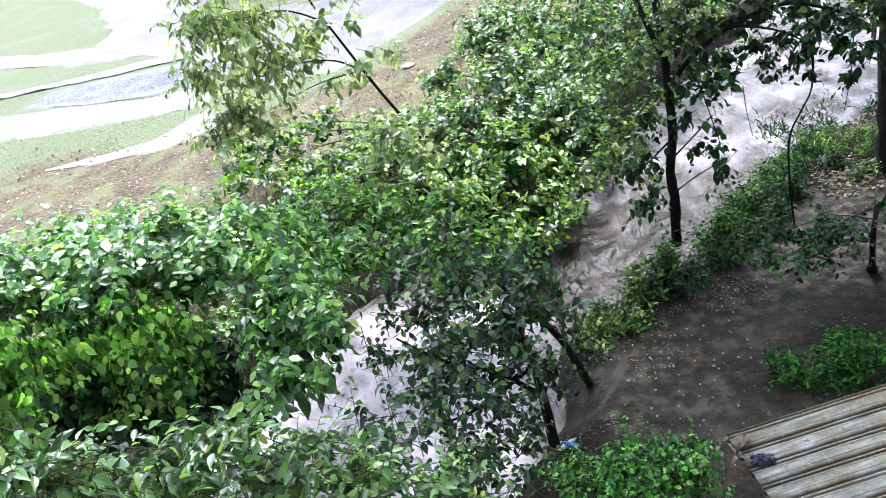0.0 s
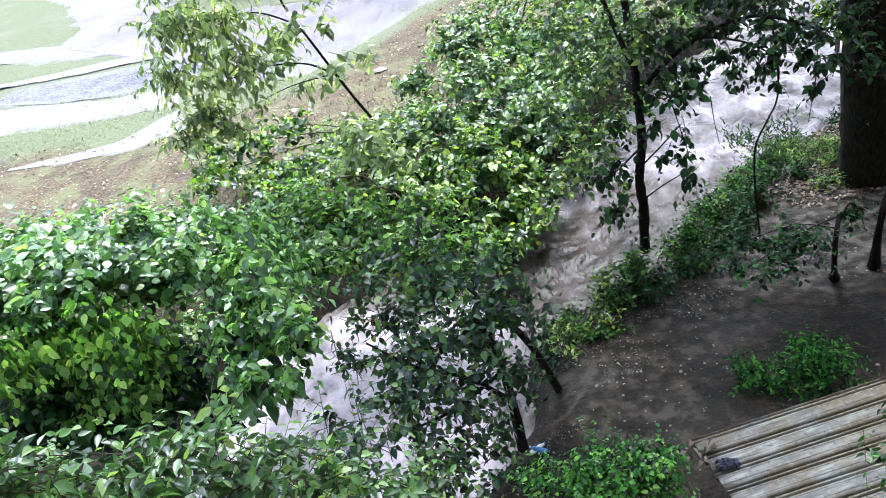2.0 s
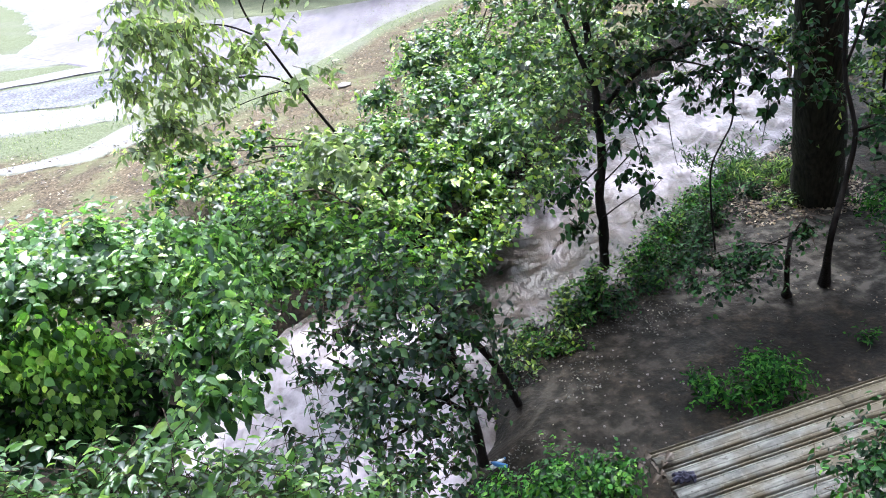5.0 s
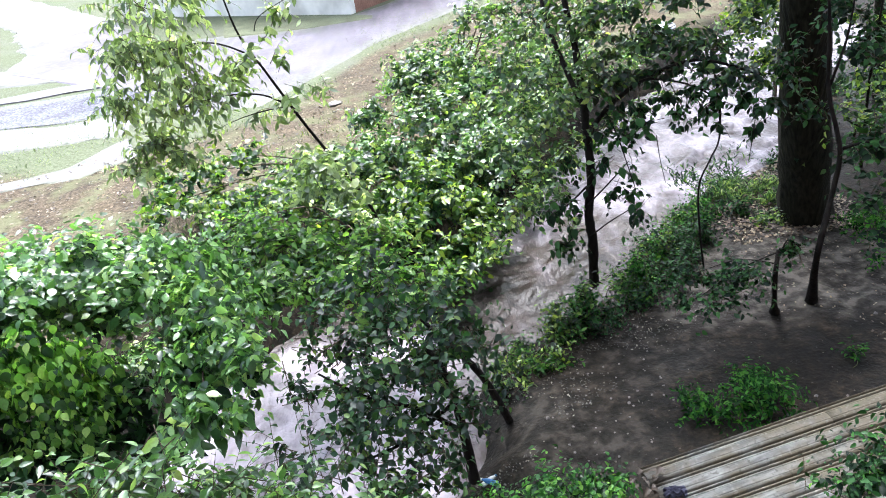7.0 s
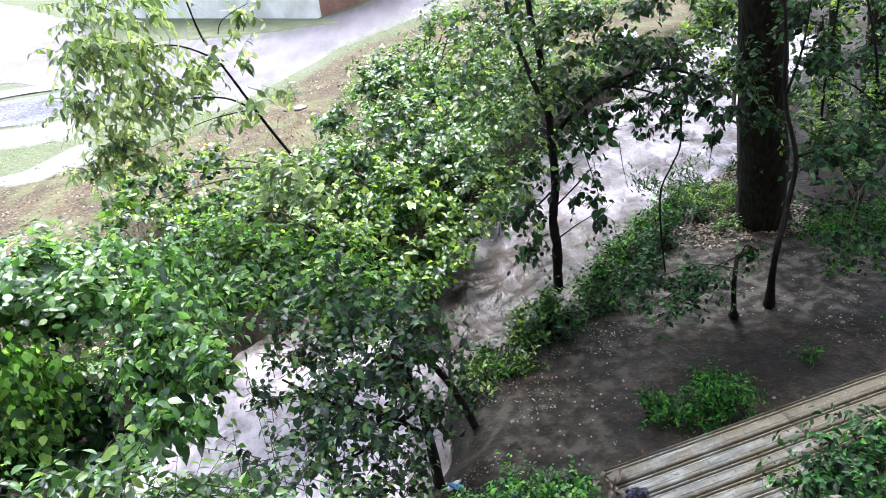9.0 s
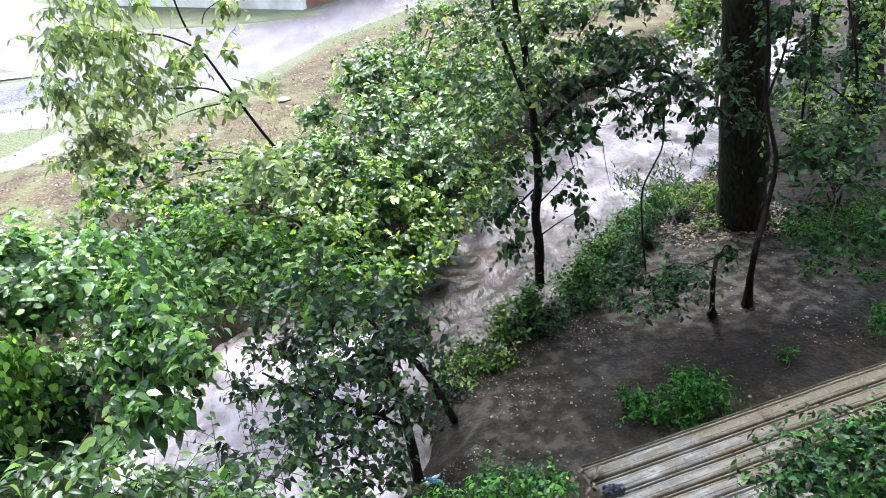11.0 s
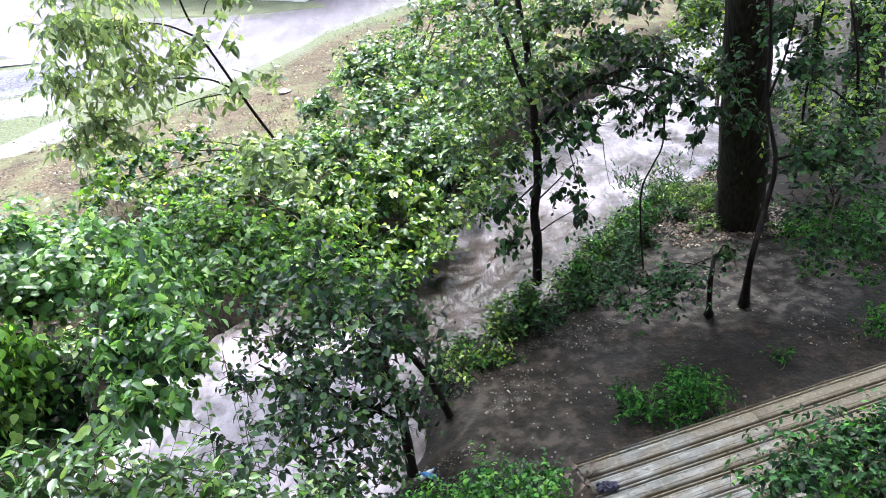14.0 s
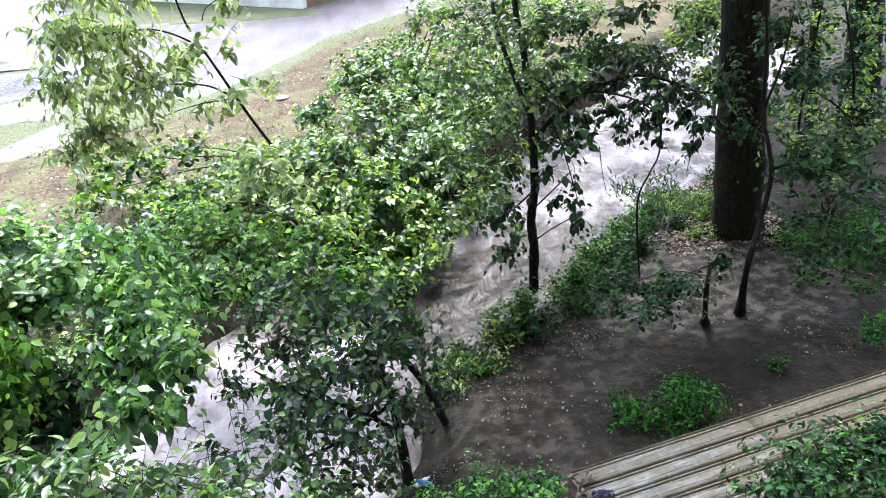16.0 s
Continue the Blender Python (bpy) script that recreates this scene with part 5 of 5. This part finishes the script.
# Tree shade is painted into both undergrowth masses by the darkened leaf.
shrub("undergrowth", "leafy undergrowth around the great trunk, shade put into its colour", "shrub", (6.0, 9.0), [
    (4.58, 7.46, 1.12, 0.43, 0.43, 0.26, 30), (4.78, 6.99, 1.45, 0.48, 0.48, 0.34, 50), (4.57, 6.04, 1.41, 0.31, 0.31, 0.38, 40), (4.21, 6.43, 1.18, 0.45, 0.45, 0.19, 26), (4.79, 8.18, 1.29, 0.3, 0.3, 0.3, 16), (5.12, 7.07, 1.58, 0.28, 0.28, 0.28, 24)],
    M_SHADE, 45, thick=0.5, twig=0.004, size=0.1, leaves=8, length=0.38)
shrub("undergrowth", "leafy saplings behind the great trunk, painted dark for shade", "shrub", (9.4, 13.4), [
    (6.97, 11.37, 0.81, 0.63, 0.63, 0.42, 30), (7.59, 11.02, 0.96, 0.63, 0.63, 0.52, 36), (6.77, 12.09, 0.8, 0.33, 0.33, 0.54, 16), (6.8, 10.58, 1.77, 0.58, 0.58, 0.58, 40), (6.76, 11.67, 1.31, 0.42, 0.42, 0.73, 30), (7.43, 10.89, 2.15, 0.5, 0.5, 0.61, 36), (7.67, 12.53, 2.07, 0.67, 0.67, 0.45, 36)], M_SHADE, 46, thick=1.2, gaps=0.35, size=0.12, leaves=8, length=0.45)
shrub("reed_clump", "pale thin reeds at the edge of the upper stream", "plant", (3.9, 10.7), [
    (3.19, 9.46, 0.68, 0.41, 0.41, 0.18, 8), (3.8, 9.61, 0.73, 0.42, 0.42, 0.17, 7), (3.37, 9.06, 0.71, 0.48, 0.48, 0.16, 7)], M_TREE, 47, stem=0.006, stem_mat=M_STALK, size=0.12, leaves=8, length=0.35, width=0.2, droop=-0.6, lift=0.9)
# low plants along both banks
def bank_points(side, offset, a, b, step, seed):
    """Points beside the stream, from one distance along it to another."""
    rnd = random.Random(seed)
    out, run = [], 0.0
    for (ax, ay), (bx, by) in zip(CHANNEL[:-1], CHANNEL[1:]):
        seg = math.hypot(bx - ax, by - ay)
        k = 0.0
        while k < seg:
            if a <= run + k <= b:
                o = side * (offset + rnd.uniform(-0.25, 0.25))
                t = k / seg
                out.append((ax + (bx - ax) * t - (by - ay) / seg * o, ay + (by - ay) * t + (bx - ax) / seg * o))
            k += step * rnd.uniform(0.8, 1.2)
        run += seg
    return out


rnd = random.Random(7)
for i, (x, y) in enumerate(bank_points(-1, 1.35, 36.0, 46.3, 0.24, 1) + bank_points(-1, 1.6, 36.4, 42.5, 0.24, 9) + bank_points(-1, 1.8, 36.8, 45.3, 0.34, 2) + bank_points(-1, 2.25, 42.8, 47.5, 0.4, 6) + bank_points(-1, 1.85, 38.0, 41.5, 0.3, 14)):
    if gz(x, y) < WATER_Z + 0.12 or (x < 0.2 and y < 6.8):
        continue
    near_mud = channel_distance(np.array([x]), np.array([y]))[0][0] > 1.72
    r = rnd.uniform(0.12, 0.26) * (0.7 if y < 7.0 else 1.1 if y < 9.0 else 0.7)
    h = rnd.uniform(0.14, 0.4) * (0.6 if y < 7.0 else 1.15 if y < 9.0 else 0.55) * (0.6 if near_mud else 1.0)
    # Plants on the mud side get darkened leaves in place of shade.
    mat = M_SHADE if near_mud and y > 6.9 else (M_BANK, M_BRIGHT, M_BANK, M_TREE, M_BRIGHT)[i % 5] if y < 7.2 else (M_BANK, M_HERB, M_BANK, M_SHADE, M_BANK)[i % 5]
    shrub("bank_plant", "low green plants lining the muddy bank", "plant", (x, y), [(x, y, gz(x, y) + h * 0.8, r, r, h, rnd.uniform(7, 15))], mat, 160 + i, stem=0.008,
          stem_mat=M_STALK, group="plants along the near bank", size=0.085, leaves=9, length=rnd.uniform(0.28, 0.5), width=0.5, droop=rnd.uniform(0.1, 0.7), lift=0.7, twig=0.003)
for i, (x, y) in enumerate(bank_points(1, 2.1, 34.0, 50, 0.8, 3) + bank_points(1, 3.0, 34.0, 48, 0.9, 4) + bank_points(1, 4.1, 35.0, 47, 1.5, 5) + bank_points(1, 4.2, 44, 54, 0.8, 7) + bank_points(1, 5.6, 43, 54, 1.1, 8)):
    r = rnd.uniform(0.35, 0.6)
    h = rnd.uniform(0.25, 0.5)
    shrub("slope_plant", "leafy green undergrowth on the far bank", "plant", (x, y), [(x, y, gz(x, y) + h * 0.8, r, r, h, rnd.uniform(10, 20))], (M_BRIGHT, M_PALE, M_KNOT, M_BRIGHT, M_HERB)[i % 5], 260 + i, stem=0.008,
          stem_mat=M_STALK, group="undergrowth on the far bank", size=0.1, leaves=8, length=0.34, width=0.55)
for i, (p, r, h, n) in enumerate([((2, 5.51, 0), 0.26, 0.2, 20), ((2.35, 5.38, 0), 0.28, 0.26, 26), ((2.69, 5.4, 0), 0.28, 0.28, 26), ((2.62, 5.8, 0), 0.26, 0.2, 16),
                                  ((5.16, 8.49, 0), 0.45, 0.2, 30), ((5.73, 8.54, 0), 0.5, 0.25, 34), ((6.14, 8.29, 0), 0.45, 0.25, 30), ((5.5, 8.0, 0), 0.5, 0.16, 26), ((6.2, 7.8, 0), 0.5, 0.2, 26), ((6.6, 8.9, 0), 0.5, 0.2, 26), ((4.98, 6.29, 0), 0.3, 0.26, 22), ((3.76, 6.03, 0), 0.16, 0.1, 5),
                                  ((4.94, 7.63, 0), 0.3, 0.12, 7), ((5.38, 7.28, 0), 0.3, 0.14, 8)]):
    c = (p[0], p[1], gz(p[0], p[1]) + h * 0.8, r, r, h, n)
    shrub("weed_clump", "soft green weeds growing on dark mud", "plant", c[:2], [c], M_HERB, 80 + i, stem=0.005, stem_mat=M_STALK, group="weeds on the mud flat", size=0.075, leaves=9, length=0.26, width=0.42)

for i, (x, y) in enumerate([(4.05, 9.75), (4.3, 9.95), (3.85, 9.95), (4.4, 9.55), (4.15, 10.25), (4.6, 10.1), (4.32, 9.1), (4.12, 9.05)]):
    low = i > 5
    shrub("weed_clump", "yellow-green weed at the foot of the great trunk" if low else "thin bluish grass tuft among leaf litter", "plant", (x, y), [(x, y, gz(x, y) + 0.1, 0.16, 0.16, 0.12, 6 if low else 9)], M_BRIGHT if low else M_PALE, 330 + i, stem=0.004, stem_mat=M_STALK,
          group="weeds by the great trunk", size=0.08 if low else 0.14, leaves=8, length=0.22, width=0.5 if low else 0.14, droop=0.3 if low else -0.5, lift=0.8)

# bright herbs by the shed and weeds on its roof
shrub("herb_bush", "bright green leafy herbs crowding the shed corner", "plant", (0.55, 3.75), [
    (0.37, 3.23, 1.53, 0.32, 0.32, 0.21, 70), (0.1, 3.32, 1.33, 0.33, 0.33, 0.16, 50), (0.64, 3.17, 1.65, 0.19, 0.19, 0.19, 40), (0.48, 3.03, 1.51, 0.31, 0.31, 0.14, 40)], M_FRESH, 91, fine=True, gaps=0.25, grain=30.0, stem=0.008, stem_mat=M_STALK, size=0.054, leaves=10, length=0.24, width=0.62)

shrub("shed_weeds", "tangled green weeds growing beside and over the shed roof", "plant", (2.6, 2.5), [
    (2, 2.57, 2.22, 0.29, 0.29, 0.14, 40), (1.78, 2.6, 2.11, 0.19, 0.19, 0.1, 20), (2.28, 2.7, 2.25, 0.17, 0.17, 0.17, 30), (2.05, 2.37, 2.23, 0.25, 0.25, 0.13, 34), (1.58, 2.65, 2.04, 0.13, 0.13, 0.06, 9), (1.94, 2.68, 2.28, 0.16, 0.16, 0.08, 10)],
    M_FRESH, 300, stem=0.006, stem_mat=M_STALK, fine=True, thick=0.5, size=0.062, leaves=8, length=0.26, width=0.5, twig=0.002)
# Dark layer under the brighter weeds paints the shade of their gaps.
shrub("shed_weeds", "darkened weed layer over the shed roof, shade put into its colour", "plant", (2.9, 2.2), [
    (2.06, 2.56, 2.19, 0.4, 0.4, 0.15, 60), (1.84, 2.59, 2.06, 0.26, 0.26, 0.09, 30), (2.32, 2.68, 2.26, 0.15, 0.15, 0.15, 30), (2.1, 2.73, 2.21, 0.2, 0.2, 0.07, 12)], M_SHADE, 301, stem=0.006, stem_mat=M_STALK, thick=2.2, size=0.06, leaves=8, length=0.3, width=0.55)


def scatter(name, n, xr, yr, accept, size, mat, label, category, seed, width=0.6):
    rng = np.random.default_rng(seed)
    x, y = rng.uniform(*xr, n), rng.uniform(*yr, n)
    k = accept(x, y)
    x, y = x[k], y[k]
    p = np.stack([x, y, ground_z(x, y) + 0.012], 1)
    a = rng.normal(size=p.shape)
    a[:, 2] *= 0.2
    nr = np.array([0, 0, 1.0]) + rng.normal(scale=0.3, size=p.shape)
    v, q, t = leaf_cloud(p, a, nr, size * rng.uniform(0.5, 1.4, len(p)), width)
    return tagged(big_mesh(name, v, q, t, mat), label, category, kind="stuff")


def far_bank(a, b):
    def f(x, y):
        d, s = channel_distance(x, y)
        return (s > 0) & (d > a) & (d < b)
    return f


def near_bank(a, b):
    def f(x, y):
        d, s = channel_distance(x, y)
        return (s < 0) & (d > a) & (d < b)
    return f


scatter("leaf_litter", 22000, (-15, 6), (7, 24), lambda x, y: far_bank(1.6, 16)(x, y) & (above_slope(x, y) < 0.3), 0.055, M_LITTER, "fallen tan and orange leaves on the dirt slope", "leaf litter", 101)
scatter("leaf_litter", 5200, (3.3, 5.4), (8.6, 11.4), lambda x, y: near_bank(1.5, 3.6)(x, y) & (value_noise(x, y, 1.6, 61) > -0.35), 0.05, M_LITTER, "brown and pale leaf litter by the great trunk", "leaf litter", 104)
scatter("leaf_litter", 900, (3.4, 6.4), (6.2, 9.4), lambda x, y: value_noise(x, y, 1.1, 62) > 0.0, 0.03, M_LITTER, "brown leaves trodden into the mud under the trees", "leaf litter", 105)
scatter("leaf_litter", 5200, (-0.3, 3.0), (4.5, 7.8), lambda x, y: near_bank(1.3, 2.6)(x, y) & (value_noise(x, y, 2.2, 63) > -0.3), 0.022, M_SCRAP, "wet leaf scraps and twigs along the bank foot", "leaf litter", 103)
scatter("leaf_litter", 1500, (-0.5, 7), (4.2, 10), near_bank(1.1, 6.0), 0.016, M_SCRAP, "pale leaf scraps scattered over dark mud", "leaf litter", 102)


def grass(name, n, xr, yr, accept, size, label, seed):
    rng = np.random.default_rng(seed)
    x, y = rng.uniform(*xr, n), rng.uniform(*yr, n)
    k = accept(x, y) & (value_noise(x, y, 0.7, seed) > -0.25)
    x, y = x[k], y[k]
    p = np.stack([x, y, ground_z(x, y) - 0.01], 1)
    a = np.array([0, 0, 1.0]) + rng.normal(scale=0.45, size=p.shape)
    v, q, t = leaf_cloud(p, a, rng.normal(size=p.shape), size * rng.uniform(0.5, 1.4, len(p)), 0.12, 0.02, 0.3)
    return tagged(big_mesh(name, v, q, t, M_GRASS), label, "grass", kind="stuff")


grass("grass", 60000, (-18, 4), (11, 26), lambda x, y: (above_slope(x, y) > -0.3) & (above_slope(x, y) < 5), 0.06, "pale trampled grass above the dirt slope", 111)
grass("grass", 9000, (-12, 6), (8, 18), far_bank(1.8, 6.5), 0.09, "thin grass on the dirt slope", 112)

# ---- stones and rubbish ----
def stone(name, label, category, at, r, mat, seed, flat=0.7, group="", fine=3):
    bm = bmesh.new()
    bmesh.ops.create_icosphere(bm, subdivisions=fine, radius=r)
    for v in bm.verts:
        k = 1 + 0.35 * noise.noise(v.co / r * 1.3 + Vector((seed * 3.1, 0, 0))) + 0.1 * noise.noise(v.co / r * 4 + Vector((seed, 1, 0)))
        v.co = Vector((v.co.x * k, v.co.y * k, v.co.z * k * flat))
    ob = part(name, bm, mat, None)
    ob.matrix_world = pose(*at, 0, 0, seed * 77)
    return tagged(ob, label, category, group)


def on_ground(x, y, up=0.0):
    return (x, y, gz(x, y) + up)


bx, by = (6, 19.73)
bag = stone("plastic_bag", "crumpled white plastic bag on the far bank", "bag", on_ground(bx, by, 0.12), 0.26, M_PLASTIC_W, 3, 0.6, "", 4)
for v in bag.data.vertices:
    v.co *= 1 + 0.35 * abs(noise.noise(v.co * 9)) + 0.3 * noise.noise(v.co * 5 + Vector((4, 0, 2)))
px_, py_ = (-2.25, 15.7)
stone("flat_stone", "pale flat stone on the dirt slope", "stone", on_ground(px_, py_, 0.03), 0.15, M_STONE, 5, 0.25)
rnd = random.Random(12)
for i in range(22):
    cx, cy = (4.27, 9.9)
    x, y = cx + rnd.gauss(0, 0.35), cy + rnd.gauss(0, 0.4)
    r = rnd.uniform(0.025, 0.075)
    stone("rubble_stone", "small brown stone in bank rubble", "stone", on_ground(x, y, r * 0.3), r, M_RUBBLE, i, 0.7, "bank rubble")
for i in range(90):
    x, y = (rnd.uniform(0.6, 4.6), rnd.uniform(4.6, 8.8)) if i < 20 else (rnd.uniform(0.5, 1.9), rnd.uniform(4.7, 6.6))
    r = rnd.uniform(0.01, 0.024) if i < 20 else rnd.uniform(0.006, 0.015)
    stone("pebble", "small wet pebble on dark mud", "stone", on_ground(x, y, r * 0.2), r, M_STONE, i, 0.7, "pebbles on the mud", 3 if i < 20 else 1)


def bottle(at, turn, mat, cap_mat, label):
    root = empty("plastic_bottle", at, label, "bottle")
    prof = [(0.0, 0.0), (0.03, 0.003), (0.034, 0.02), (0.034, 0.14), (0.03, 0.17), (0.014, 0.205), (0.013, 0.22)]
    def lathe(name, prof, mat, lab=""):
        n, verts, faces = 14, [], []
        m = pose(*at, 0, 80, turn)
        for r, h in prof:
            verts += [m @ (0.7 * Vector((r * math.cos(6.2832 * k / n), r * math.sin(6.2832 * k / n), h))) for k in range(n)]
        for i in range(len(prof) - 1):
            faces += [(i * n + k, i * n + (k + 1) % n, (i + 1) * n + (k + 1) % n, (i + 1) * n + k) for k in range(n)]
        faces.append(tuple(range((len(prof) - 1) * n, len(prof) * n)))
        return mesh_object(name, verts, faces, mat, root, lab)
    lathe("body", prof, mat)
    lathe("cap", [(0.0, 0.218), (0.016, 0.219), (0.016, 0.24), (0.0, 0.241)], cap_mat, "screw cap")


b1, b2 = (-0.09, 5.05), (0.06, 4.97)
bottle(on_ground(*b1, 0.022), 30, M_PLASTIC_W, M_PLASTIC_B, "white plastic bottle lying on the muddy bank")
bottle(on_ground(*b2, 0.022), 160, M_PLASTIC_B, M_PLASTIC_W, "blue plastic bottle lying on the muddy bank")


def rag(at):
    n, verts, faces = 18, [], []
    for i in range(n + 1):
        for j in range(n + 1):
            u, w = i / n - 0.5, j / n - 0.5
            p = Vector((u * 4, w * 4, 0.5))
            verts.append((at[0] + u * 0.13 + 0.02 * noise.noise(p * 1.3), at[1] + w * 0.07 + 0.015 * noise.noise(p * 1.7 + Vector((5, 0, 0))),
                          at[2] + 0.03 * (1 - 3 * (u * u + w * w)) + 0.03 * noise.noise(p * 1.5 + Vector((0, 7, 0)))))
    for i in range(n):
        for j in range(n):
            a = i * (n + 1) + j
            faces.append((a, a + n + 1, a + n + 2, a + 1))
    ob = mesh_object("rag", verts, faces, M_CLOTH)
    ob.modifiers.new("thickness", 'SOLIDIFY').thickness = 0.004
    tagged(ob, "dark blue crumpled rag on the roof's end", "rag")


rag((1.07, 3.25, 1.48))
rnd = random.Random(5)
for i in range(14):
    p = Vector((0.95, 3.32, 1.46)) + Vector((rnd.uniform(-0.1, 0.1), rnd.uniform(-0.08, 0.08), 0.01 + 0.006 * i))
    v, q, t = leaf_cloud(np.array([p]), np.array([[rnd.uniform(-1, 1), rnd.uniform(-1, 1), 0.1]]), np.array([[0.2, rnd.uniform(-0.5, 0.5), 1.0]]), np.array([rnd.uniform(0.04, 0.075)]), 0.6, 0.2, 0.3)
    tagged(big_mesh("dead_leaf", v, q, t, M_LITTER), "curled tan dead leaf at the roof's end", "leaf", "dead leaves by the roof")
